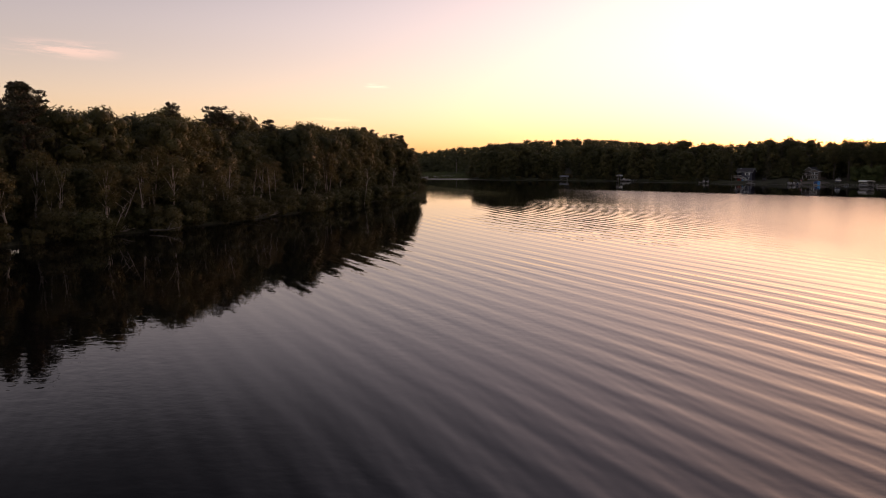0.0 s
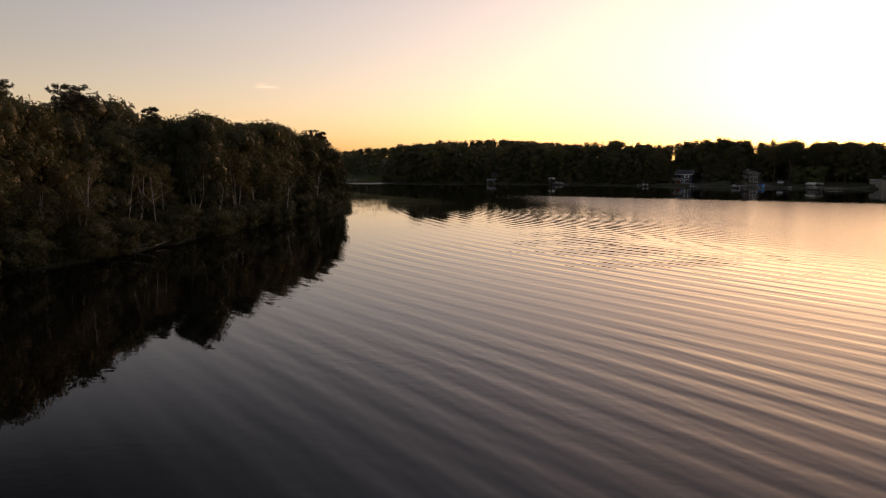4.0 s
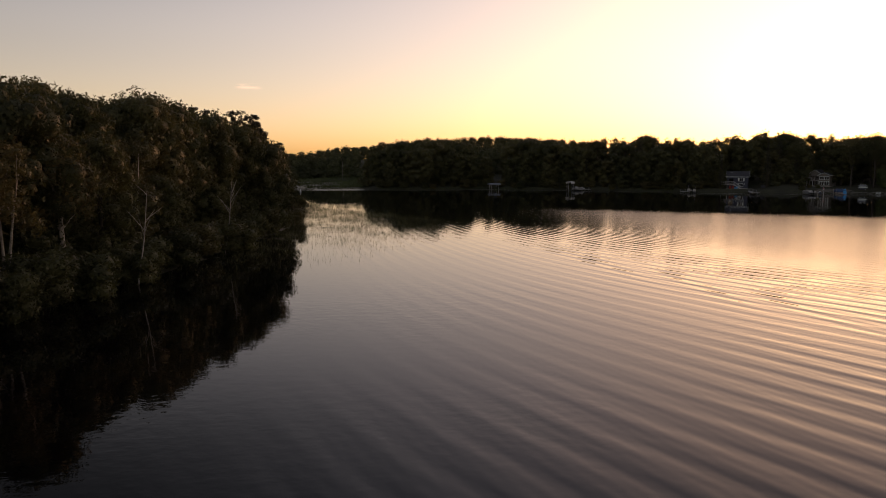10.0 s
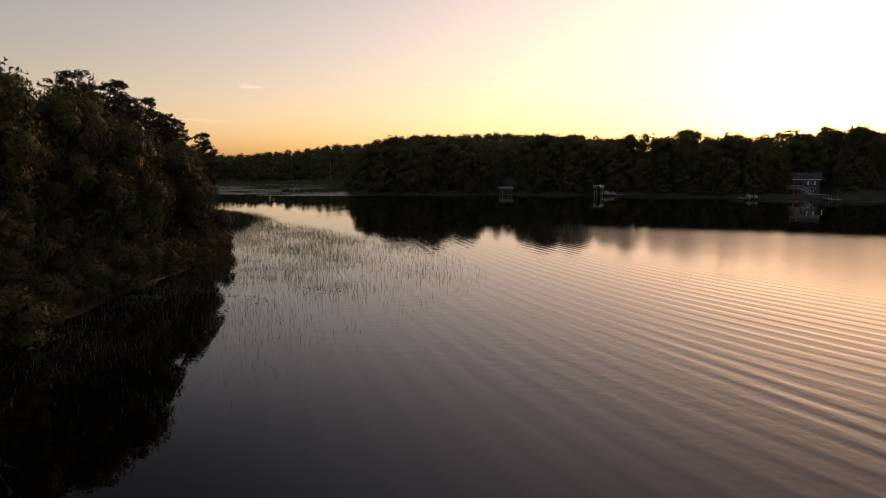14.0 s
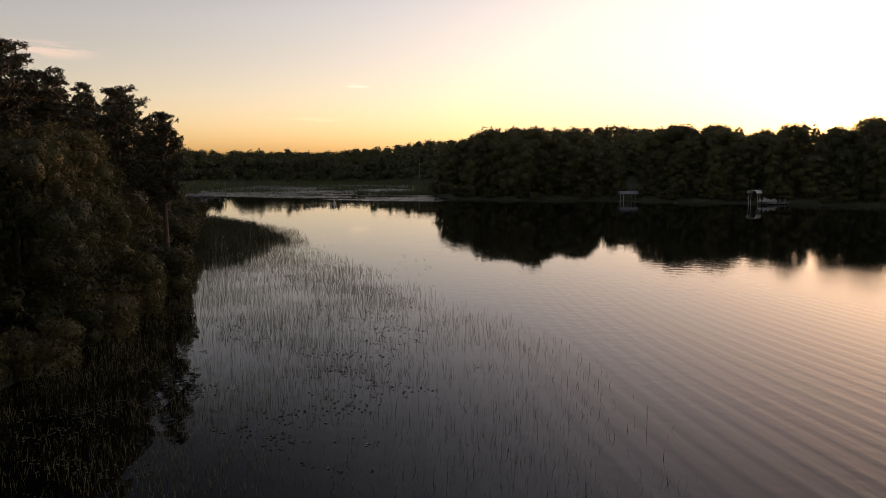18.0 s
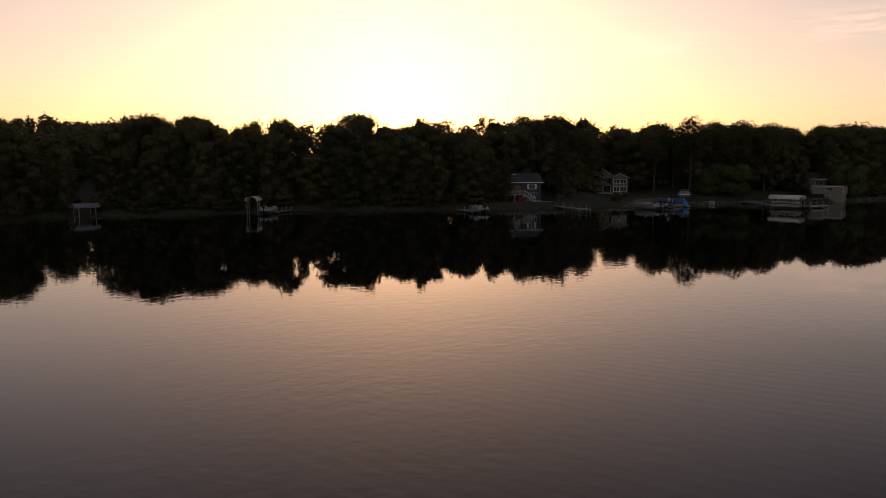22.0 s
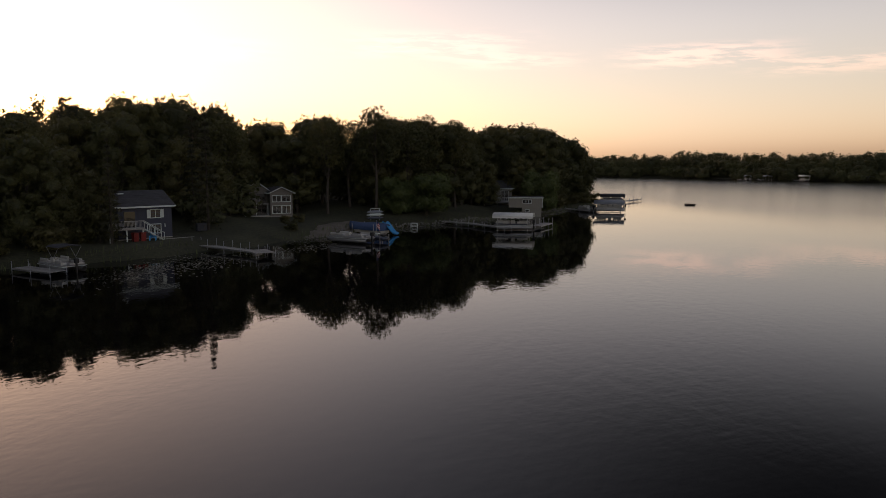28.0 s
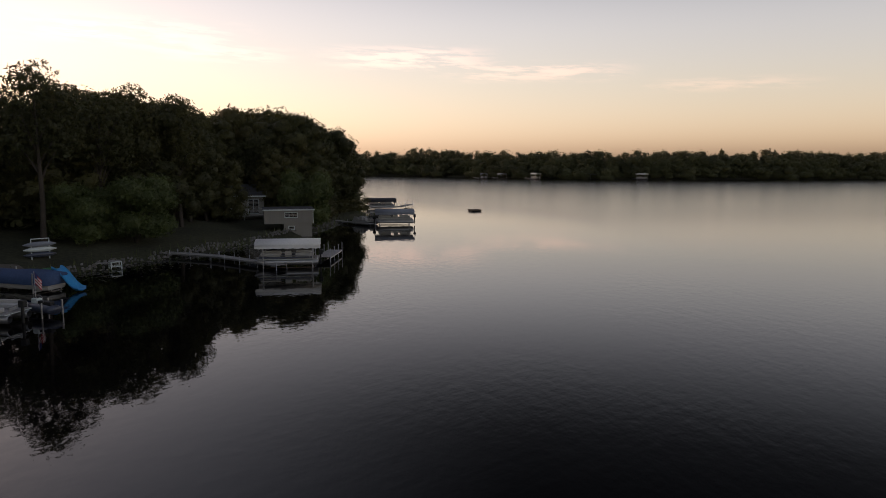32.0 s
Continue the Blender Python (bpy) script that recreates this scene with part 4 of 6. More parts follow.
# ---- boats, lifts, docks ----
def pontoon_boat(label, panels=FENCE_PANEL, length=6.4, bimini=None, group="pontoon boats"):
    """A pontoon boat, bow towards +x, floating with its tubes half under z = 0."""
    b = thing("pontoon_boat", label, "boat", group)
    h = length / 2
    for s in (-0.9, 0.9):
        tube = limb_mesh("pontoon", [([(-h, s, 0.12), (-h + 0.1, s, 0.12), (h - 0.9, s, 0.12), (h - 0.4, s, 0.18), (h, s, 0.34)], [0.24, 0.30, 0.30, 0.24, 0.05])], 12)
        part("pontoon", tube, ALU, b, "bright aluminium pontoon")
    block("deck", GREY_DECK, b, -h + 0.1, h - 0.3, -1.22, 1.22, 0.42, 0.50)
    block("rub_rail", WHITE, b, -h + 0.08, h - 0.28, -1.26, 1.26, 0.40, 0.45)
    for name, sizes in (("side_panel", (-h + 0.5, h - 0.5, -1.20, -1.16, 0.52, 0.70)), ("side_panel", (-h + 0.5, h - 0.5, 1.16, 1.20, 0.52, 0.70)), ("bow_panel", (h - 0.54, h - 0.5, -1.16, 1.16, 0.52, 0.70)), ("stern_panel", (-h + 0.5, -h + 0.54, -1.16, 0.3, 0.52, 0.70))):
        p = block(name, panels, b, *sizes)
        x0, x1, y0, y1 = sizes[:4]
        rod("top_rail", ALU, p, [(x0, (y0 + y1) / 2, 0.80), (x1, (y0 + y1) / 2, 0.80)] if x1 - x0 > 1 else [((x0 + x1) / 2, y0, 0.80), ((x0 + x1) / 2, y1, 0.80)], 0.03)
    for y0, y1 in ((-1.12, -0.45), (0.45, 1.12)):
        for x0, x1 in ((0.6, h - 0.6), (-h + 0.7, -0.9)):
            seat = block("bench_seat", VINYL, b, x0, x1, y0, y1, 0.5, 0.80, bevel=0.08)
            yb = y0 if y0 < 0 else y1 - 0.16
            block("bench_back", VINYL, seat, x0, x1, yb, yb + 0.16, 0.78, 1.04, bevel=0.06)
    con = block("console", VINYL, b, -0.5, 0.15, 0.45, 1.05, 0.5, 1.22, bevel=0.08)
    rod("steering_wheel", RUBBER, con, [(-0.55 + 0.03 * math.cos(a), 0.75 + 0.17 * math.cos(a), 1.18 + 0.17 * math.sin(a)) for a in np.linspace(0, 6.28, 13)], 0.015)
    motor = part("outboard_motor", box(box(bmesh.new(), -h - 0.45, -h - 0.05, -0.2, 0.2, 0.75, 1.25, 0.08), -h - 0.3, -h - 0.15, -0.08, 0.08, -0.3, 0.8, 0.03), RUBBER, b, "black outboard motor")
    if bimini:
        top = profile("bimini_canvas", bimini, b, [(-1.15, 2.30), (-0.9, 2.42), (0, 2.48), (0.9, 2.42), (1.15, 2.30), (1.12, 2.27), (0, 2.44), (-1.12, 2.27)], -1.9, 0.6, "stretched canvas top")
        for s in (-1.15, 1.15):
            for x0, x1 in ((-0.7, -1.85), (-0.6, 0.55)):
                rod("bimini_bow", ALU, b, [(x0, s, 1.15), (x1, s, 2.3)], 0.02)
    return b


def boat_lift(label, canvas, length=6.6, wide=3.2, top=2.9, boat_z=0.5, group="boat lifts"):
    """A four-post boat lift with a vaulted canvas canopy, along x."""
    b = thing("boat_lift", label, "boat lift", group)
    h, w = length / 2, wide / 2
    for x in (-h + 0.8, h - 0.8):
        for y in (-w, w):
            p = block("post", ALU, b, x - 0.05, x + 0.05, y - 0.05, y + 0.05, -1.4, top - 0.55)
            block("foot_plate", ALU, p, x - 0.18, x + 0.18, y - 0.18, y + 0.18, -1.45, -1.38)
    for x in (-h + 0.8, h - 0.8):
        block("cross_beam", ALU, b, x - 0.06, x + 0.06, -w, w, boat_z - 0.72, boat_z - 0.58)
    for y in (-0.9, 0.9):
        block("bunk", BROWN_BOARD, b, -h + 0.6, h - 0.6, y - 0.08, y + 0.08, boat_z - 0.58, boat_z - 0.46)
    if canvas:
        arc = [(w * 1.08 * math.cos(a), top - 0.55 + 0.55 * math.sin(a) ** 0.7) for a in np.linspace(0.02, math.pi - 0.02, 11)]
        skin = profile("canopy", canvas, b, arc + [(y * 0.97, z - 0.05) for y, z in arc[::-1]], -h, h, "vaulted canvas canopy", True)
        for y in (-w * 1.08, w * 1.08):
            k = int(length / 0.45)
            verts, faces = [], []
            for i in range(k + 1):
                x = -h + length * i / k
                verts += [(x, y, top - 0.53), (x, y * 1.01, top - 0.76 - (0.07 if i % 2 else 0.0))]
            faces = [(2 * i, 2 * i + 1, 2 * i + 3, 2 * i + 2) for i in range(k)]
            val = part("valance", mesh_from("valance", verts, faces), canvas, skin, "scalloped hanging edge")
            val.data.materials[0] = canvas
        for y in (-w * 1.02, w * 1.02):
            rod("canopy_rail", ALU, b, [(-h, y, top - 0.56), (h, y, top - 0.56)], 0.03)
    wheel = rod("winch_wheel", ALU, b, [(-h + 0.8 + 0.35 * math.cos(a), w + 0.1, 1.3 + 0.35 * math.sin(a)) for a in np.linspace(0, 6.28, 15)], 0.02)
    return b


def dock(label, legs, sections=3.0, wide=1.25, z=0.5, posts=0.9, group="docks"):
    """A roll-in dock: sections end to end along legs of points, on pairs of pipe posts."""
    d = thing("dock", label, "dock", group)
    board = beam = None
    for (ax, ay), (bx, by) in zip(legs, legs[1:]):
        long = math.hypot(bx - ax, by - ay)
        k = max(1, round(long / sections))
        turn = math.atan2(by - ay, bx - ax)
        for i in range(k):
            n_boards = max(6, int(long / k / 0.3))
            pitch = (long / k - 0.04) / n_boards
            if board is None:
                board = block("board", GREY_DECK, d, 0, pitch - 0.015, -wide / 2, wide / 2, -0.04, 0.0, bevel=0).data
                beam = block("stringer", ALU, d, 0, 1, -0.03, 0.03, -0.17, -0.045, bevel=0).data
                for ob in d.children:
                    bpy.data.objects.remove(ob)
            seat = pose(ax, ay, z, 0, 0, math.degrees(turn))
            for j in range(n_boards):
                piece("board", board, d, seat @ pose(long * i / k + 0.02 + pitch * j, 0, 0.005 * (j % 2)))
            for y in (-wide / 2 + 0.03, wide / 2 - 0.03):
                piece("stringer", beam, d, seat @ pose(long * i / k, y, 0) @ Matrix.Diagonal((long / k - 0.02, 1, 1, 1)))
        for i in range(k + 1):
            for y in (-wide / 2, wide / 2):
                x = long * i / k
                cx, cy = ax + math.cos(turn) * x - math.sin(turn) * y, ay + math.sin(turn) * x + math.cos(turn) * y
                p = rod("post", ALU, d, [(cx, cy, -1.6), (cx, cy, z + posts)], 0.035, sides=6)
    return d


def jet_ski(label, mat):
    j = thing("jet_ski", label, "jet ski")
    verts, faces, rings = [], [], 9
    for i in range(rings):
        u = i / (rings - 1)
        x = -1.4 + 2.9 * u
        w = 0.55 * (1 - max(0, u - 0.55) ** 2 * 4.2)
        top = 0.45 + 0.15 * math.sin(u * 3)
        for y, z in ((-w * 0.5, 0.0 + 0.3 * max(0, u - 0.7)), (-w, 0.25), (-w * 0.9, top), (0, top + 0.1), (w * 0.9, top), (w, 0.25), (w * 0.5, 0.0 + 0.3 * max(0, u - 0.7))):
            verts.append((x, y, z))
    for i in range(rings - 1):
        faces += [(i * 7 + s, i * 7 + (s + 1) % 7, (i + 1) * 7 + (s + 1) % 7, (i + 1) * 7 + s) for s in range(7)]
    faces += [tuple(range(7))[::-1], tuple(range((rings - 1) * 7, rings * 7))]
    part("hull", mesh_from("hull", verts, faces, True), mat, j)
    block("saddle", RUBBER, j, -1.1, 0.1, -0.2, 0.2, 0.55, 0.85, bevel=0.08)
    nose = block("cowl", WHITE, j, 0.1, 0.7, -0.25, 0.25, 0.55, 1.0, bevel=0.12)
    rod("handlebar", RUBBER, nose, [(0.1, -0.38, 1.1), (0.25, 0, 1.02), (0.1, 0.38, 1.1)], 0.025)
    return j


# ---- houses ----
def window(parent, x0, x1, y, z0, z1, panes=2, frame=WHITE, face=-1):
    """A framed window on a wall that faces -y (or +y), its panes set back."""
    t = 0.09
    w = new("window")
    w.parent = parent
    ya, yb = (y - 0.05, y + 0.03) if face < 0 else (y - 0.03, y + 0.05)
    for n_, sz in (("frame_rail", (x0 - t, x1 + t, ya, yb, z1, z1 + t)), ("frame_rail", (x0 - t, x1 + t, ya, yb, z0 - t, z0)), ("frame_stile", (x0 - t, x0, ya, yb, z0, z1)), ("frame_stile", (x1, x1 + t, ya, yb, z0, z1))):
        block(n_, frame, w, *sz, bevel=0.01)
    for k in range(panes):
        a, c = x0 + (x1 - x0) * k / panes, x0 + (x1 - x0) * (k + 1) / panes
        block("pane", GLASS, w, a + 0.02, c - 0.02, y - 0.02, y + 0.01, z0 + 0.01, z1 - 0.01, bevel=0)
        if k:
            block("mullion", frame, w, a - 0.025, a + 0.025, ya + 0.01, yb, z0, z1, bevel=0.005)
    return w


def siding_wall(name, mat, parent, x0, x1, y0, y1, z0, z1, lap=0.2):
    """A wall block under lapped boards: each course a little proud at its foot."""
    wall = block(name, mat, parent, x0, x1, y0, y1, z0, z1, bevel=0)
    k = max(1, round((z1 - z0) / lap))
    c = (z1 - z0) / k
    verts = [(x0 - 0.03, y0 - 0.03, 0), (x1 + 0.03, y0 - 0.03, 0), (x1 + 0.03, y1 + 0.03, 0), (x0 - 0.03, y1 + 0.03, 0), (x0 - 0.005, y0 - 0.005, c), (x1 + 0.005, y0 - 0.005, c), (x1 + 0.005, y1 + 0.005, c), (x0 - 0.005, y1 + 0.005, c)]
    course = mesh_from("siding_board", verts, [(0, 1, 5, 4), (1, 2, 6, 5), (2, 3, 7, 6), (3, 0, 4, 7), (3, 2, 1, 0), (4, 5, 6, 7)])
    course.materials.append(mat)
    for i in range(k):
        piece("siding_board", course, wall, pose(0, 0, z0 + c * i))
    return wall


def gable_roof(parent, x0, x1, y0, y1, z, rise, over=0.45, along_x=True, mat=SHINGLE, trim=WHITE, walls=None):
    """A gable roof over a block; the ridge lies along x or y. Shingle courses step up each slope."""
    if along_x:
        half, mid = (y1 - y0) / 2 + over, (y0 + y1) / 2
        ends = (x0 - over, x1 + over)
    else:
        half, mid = (x1 - x0) / 2 + over, (x0 + x1) / 2
        ends = (y0 - over, y1 + over)
    slope = rise / (half - over)
    eave = z - over * slope
    for side in (-1, 1):
        verts, faces, k = [], [], 9
        for i in range(k):
            u0, u1 = i / k, (i + 1) / k
            for u, lift in ((u0, 0.16), (u1, 0.13)):
                for e in ends:
                    off, zz = side * half * (1 - u), eave + slope * half * u + lift
                    verts.append((e, mid + off, zz) if along_x else (mid + off, e, zz))
            q = 4 * i
            faces.append((q, q + 1, q + 3, q + 2))
            if i:
                faces.append((q - 2, q - 1, q + 1, q))
        base = len(verts)
        for u in (0, 1):
            for e in ends:
                off, zz = side * half * (1 - u), eave + slope * half * u
                verts.append((e, mid + off, zz) if along_x else (mid + off, e, zz))
        faces += [(base, base + 1, base + 3, base + 2), (0, 1, base + 1, base), (0, 4 * k - 2, base + 2, base), (1, 4 * k - 1, base + 3, base + 1)]
        slope_ob = part("roof_slope", mesh_from("roof_slope", verts, faces), mat, parent)
        z0 = eave
        if along_x:
            block("fascia", trim, slope_ob, ends[0], ends[1], mid + side * half - 0.03, mid + side * half + 0.03, z0 - 0.06, z0 + 0.15)
        else:
            block("fascia", trim, slope_ob, mid + side * half - 0.03, mid + side * half + 0.03, ends[0], ends[1], z0 - 0.06, z0 + 0.15)
    for e in ((x0, x1) if along_x else (y0, y1)):
        tri = [(mid - half + over, z), (mid + half - over, z), (mid, z + rise)]
        verts = [((e, a, c) if along_x else (a, e, c)) for a, c in tri]
        inner = 0.1 if e in (x0, y0) else -0.1
        verts += [((e + inner, a, c) if along_x else (a, e + inner, c)) for a, c in tri]
        part("gable_wall", mesh_from("gable_wall", verts, [(0, 1, 2), (5, 4, 3), (0, 1, 4, 3), (1, 2, 5, 4), (2, 0, 3, 5)]), walls, parent)
    for e in ends:
        for side in (-1, 1):
            a = (e, mid + side * half, eave + 0.02) if along_x else (mid + side * half, e, eave + 0.02)
            c = (e, mid, eave + slope * half + 0.02) if along_x else (mid, e, eave + slope * half + 0.02)
            rod("barge_board", trim, parent, [a, c], 0.075, sides=4)


def railing(parent, p, q, z, high=0.95, mat=GREY_RAIL, gap=0.16):
    """A deck railing from p to q: posts, rails and balusters."""
    r = new("railing")
    r.parent = parent
    (ax, ay), (bx, by) = p, q
    long = math.hypot(bx - ax, by - ay)
    rod("top_rail", mat, r, [(ax, ay, z + high), (bx, by, z + high)], 0.05, sides=4)
    rod("bottom_rail", mat, r, [(ax, ay, z + 0.1), (bx, by, z + 0.1)], 0.035, sides=4)
    for k in range(int(long / 1.6) + 2):
        u = min(1, k * 1.6 / long)
        rod("rail_post", mat, r, [(ax + u * (bx - ax), ay + u * (by - ay), z), (ax + u * (bx - ax), ay + u * (by - ay), z + high + 0.08)], 0.05, sides=4)
    bar = mesh_from("baluster", [(a, c, e) for a in (-0.018, 0.018) for c in (-0.018, 0.018) for e in (0.1, high)], [(0, 1, 3, 2), (4, 6, 7, 5), (0, 4, 5, 1), (2, 3, 7, 6)])
    bar.materials.append(mat)
    for k in range(1, int(long / gap)):
        u = k * gap / long
        piece("baluster", bar, r, pose(ax + u * (bx - ax), ay + u * (by - ay), z))
    return r


def blue_house():
    h = thing("lake_house", "two-storey slate-blue house with white trim and a raised deck", "house", "houses on the shore")
    siding_wall("wall", SIDING_BLUE, h, -2.6, 4.2, 0, 7.5, 0, 4.2)
    block("foundation", CONCRETE, h, -2.65, 4.25, -0.05, 7.55, -1.2, 0.02)
    gable_roof(h, -2.6, 4.2, 0, 7.5, 4.2, 1.7, walls=SIDING_BLUE)
    top_window = window(h, 1.5, 2.7, 0, 2.6, 3.6)
    for x in (1.0, 2.8):
        block("shutter", WHITE, top_window, x, x + 0.38, -0.06, -0.02, 2.55, 3.65, label="white louvred shutter")
    window(h, 1.3, 2.7, 0, 0.6, 1.7)
    block("patio_edge", CONCRETE, h, 1.6, 6.2, -2.3, -2.1, -0.6, -0.02)
    block("wall_lamp", WHITE, h, 3.2, 3.3, -0.14, -0.03, 1.3, 1.75)
    block("deck_door", GLASS, h, -1.9, -0.5, -0.06, -0.02, 1.5, 3.5)
    d = block("deck", GREY_DECK, h, -4.6, -0.2, -2.4, -0.02, 1.35, 1.5)
    for x in (-4.4, -2.4, -0.4):
        block("deck_post", WHITE, h, x - 0.07, x + 0.07, -2.35, -2.2, -1.0, 1.35)
    railing(h, (-4.55, -2.35), (-0.25, -2.35), 1.5)
    railing(h, (-4.55, -2.35), (-4.55, -0.1), 1.5)
    stair = new("stair")
    stair.parent = h
    for k in range(9):
        block("tread", GREY_DECK, stair, -0.2 + 0.28 * k, 0.1 + 0.28 * k, -2.4, -1.4, 1.33 - 0.18 * k, 1.38 - 0.18 * k)
    for y in (-2.4, -1.4):
        rod("stringer", WHITE, stair, [(-0.2, y, 1.35), (2.3, y, -0.25)], 0.09, sides=4)
        rod("stair_rail", WHITE, stair, [(-0.2, y, 2.4), (2.3, y, 0.75)], 0.05, sides=4)
        for k in range(6):
            rod("baluster", WHITE, stair, [(0.1 + 0.42 * k, y, 1.2 - 0.27 * k), (0.1 + 0.42 * k, y, 2.2 - 0.27 * k)], 0.025, sides=4)
    block("vent_cap", WHITE, h, -1.7, -1.0, 2.2, 2.8, 5.62, 5.76)
    return h


def tan_house():
    h = thing("lake_house", "two-storey taupe house with white windows and a balcony", "house", "houses on the shore")
    siding_wall("wall", SIDING_TAN, h, -3.9, 0.1, 2.5, 9, 0, 4.3)
    siding_wall("bay_wall", SIDING_TAN, h, 0, 3.7, 0, 8, 0, 3.9)
    block("foundation", CONCRETE, h, -3.95, 3.75, 0.3, 9.05, -1.5, 0.02)
    gable_roof(h, -3.9, 0.1, 2.5, 9, 4.3, 1.4, along_x=False, walls=SIDING_TAN)
    gable_roof(h, 0, 3.7, 0, 8, 3.9, 0.85, along_x=False, walls=SIDING_TAN)
    window(h, 0.35, 1.75, 0, 2.35, 3.35)
    window(h, 1.95, 3.35, 0, 2.35, 3.35)
    window(h, 0.35, 1.75, 0, 0.4, 1.6)
    window(h, 1.95, 3.35, 0, 0.4, 1.6)
    for x in (-3.6, -1.8):
        window(h, x, x + 1.5, 2.5, 2.2, 3.6, frame=SIDING_TAN)
        window(h, x, x + 1.5, 2.5, 0.2, 1.6, frame=SIDING_TAN)
    block("balcony", GREY_DECK, h, -4.2, -0.05, 0.7, 2.45, 1.85, 2.0)
    railing(h, (-4.15, 0.75), (-1.6, 0.75), 2.0)
    for x in (-4.1, -2.2, -0.3):
        block("balcony_post", WHITE, h, x - 0.06, x + 0.06, 0.7, 0.82, -1.2, 1.85)
    return h


def boathouse():
    h = thing("boathouse", "off-white flat-roofed boathouse with small windows at the water", "boathouse")
    siding_wall("upper_wall", SIDING_WHITE, h, -3.4, 3.2, 0, 5, 1.5, 3.4)
    siding_wall("lower_wall", SIDING_WHITE, h, -0.8, 3.0, 0.15, 4.8, -1.2, 1.5, 0.25)
    block("roof", SHINGLE, h, -3.6, 3.4, -0.2, 5.2, 3.4, 3.55)
    block("fascia", WHITE, h, -3.62, 3.42, -0.24, -0.2, 3.32, 3.52)
    block("corner_board", WHITE, h, 3.18, 3.26, -0.04, 0.1, 1.5, 3.4)
    window(h, -0.6, 1.0, 0, 2.4, 3.0, 3)
    window(h, -0.1, 0.6, 0.15, 0.7, 1.1, 1)
    return h


def cottage():
    h = thing("cottage", "white cottage with a railed deck among trees", "house", "houses on the shore")
    siding_wall("wall", SIDING_WHITE, h, -3, 3, 0, 5, 0, 3.0)
    block("foundation", CONCRETE, h, -3.05, 3.05, -0.05, 5.05, -2.0, 0.02)
    gable_roof(h, -3, 3, 0, 5, 3.0, 1.4, walls=SIDING_WHITE)
    window(h, -2.2, -0.9, 0, 1.0, 2.3)
    window(h, 0.7, 2.2, 0, 0.2, 2.3)
    block("deck", GREY_DECK, h, -3, 3.2, -2.2, -0.05, -0.1, 0.05)
    railing(h, (-2.95, -2.15), (3.15, -2.15), 0.05)
    railing(h, (3.15, -2.15), (3.15, -0.1), 0.05)
    for x in (-2.8, 0, 3.0):
        block("deck_post", WHITE, h, x - 0.06, x + 0.06, -2.15, -2.03, -2.4, -0.1)
    return h


def cabin():
    h = thing("cabin", "small brown cabin with a pale-edged gable roof", "cabin", "houses on the shore")
    siding_wall("wall", BROWN_BOARD, h, -3.4, 3.4, 0, 8, -0.6, 2.7, 0.25)
    gable_roof(h, -3.4, 3.4, 0, 8, 2.7, 1.3, over=0.7, along_x=False, walls=BROWN_BOARD)
    window(h, -2.4, -0.4, 0, 0.9, 2.1)
    window(h, 0.6, 2.4, 0, 0.9, 2.1)
    return h


def place(ob, x, y, turn, z=None):
    return stand(ob, x, y, float(ground_z(x, y)) if z is None else z, turn)


place(blue_house(), 131.5, 325.0, -32, 1.25)
place(tan_house(), 162.3, 323.2, -50, 1.95)
place(boathouse(), 195.0, 285.0, -90 + 8, 0.35)
place(cottage(), 206.0, 292.8, -80, 2.3)
place(cabin(), 96.0, 364.0, -22, 2.4)

# ---- what lies on the water and the shore, from the bay to the point ----
stand(boat_lift("bare aluminium boat lift with a flat grey top beside reeds", CANVAS_GREY, 4.6, 2.6, 2.5), 51.5, 362.5, 0, 5)
stand(boat_lift("white boat lift with its canopy frame near the shore", CANVAS_WHITE, 2.6, 2.2, 3.4), 77.6, 346.4, 0, 40)
stand(pontoon_boat("white pontoon boat on a lift by the wooded shore", VINYL, 4.6), 80.2, 345.2, 0.35, 40)
place(jet_ski("white jet ski drawn up on the shore", WHITE), 82.2, 347.3, 20, 0.3)
dock("short grey dock beside the covered lift", [(86, 347.5), (80.5, 343.5)], 2.6, 1.1, 0.4)

stand(pontoon_boat("grey pontoon boat with a folded top lying at a dock", FENCE_PANEL, 5.4, CANVAS_DARK), 112.9, 319.9, 0.28, 70)
dock("grey dock with low posts beside a pontoon boat", [(111.6, 323.8), (110.0, 317.6)], 2.6, 1.7, 0.45, 0.7)
dock("long narrow dock with tall pipe posts", [(132.8, 317.6), (127.6, 305.3)], 3.4, 1.3, 0.6, 0.9)
block("end_platform", GREY_DECK, dock("wide end platform of a narrow dock", [(129.6, 307.4), (127.0, 304.6)], 3.5, 2.3, 0.59, 0.3), 127.5, 128.7, 306.0, 306.6, 0.1, 0.4)

boat2 = stand(pontoon_boat("white pontoon boat moored off a sandy landing", FENCE_PANEL, 6.6), 144.4, 301.3, 0.3, 75)
stand(jet_ski("dark jet ski on a small lift", DARK_PANEL), 145.6, 297.6, 0.25, 60)
stand(boat_lift("small open jet ski lift", None, 3.0, 1.6, 1.6, 0.4), 145.7, 297.4, 0, 60)


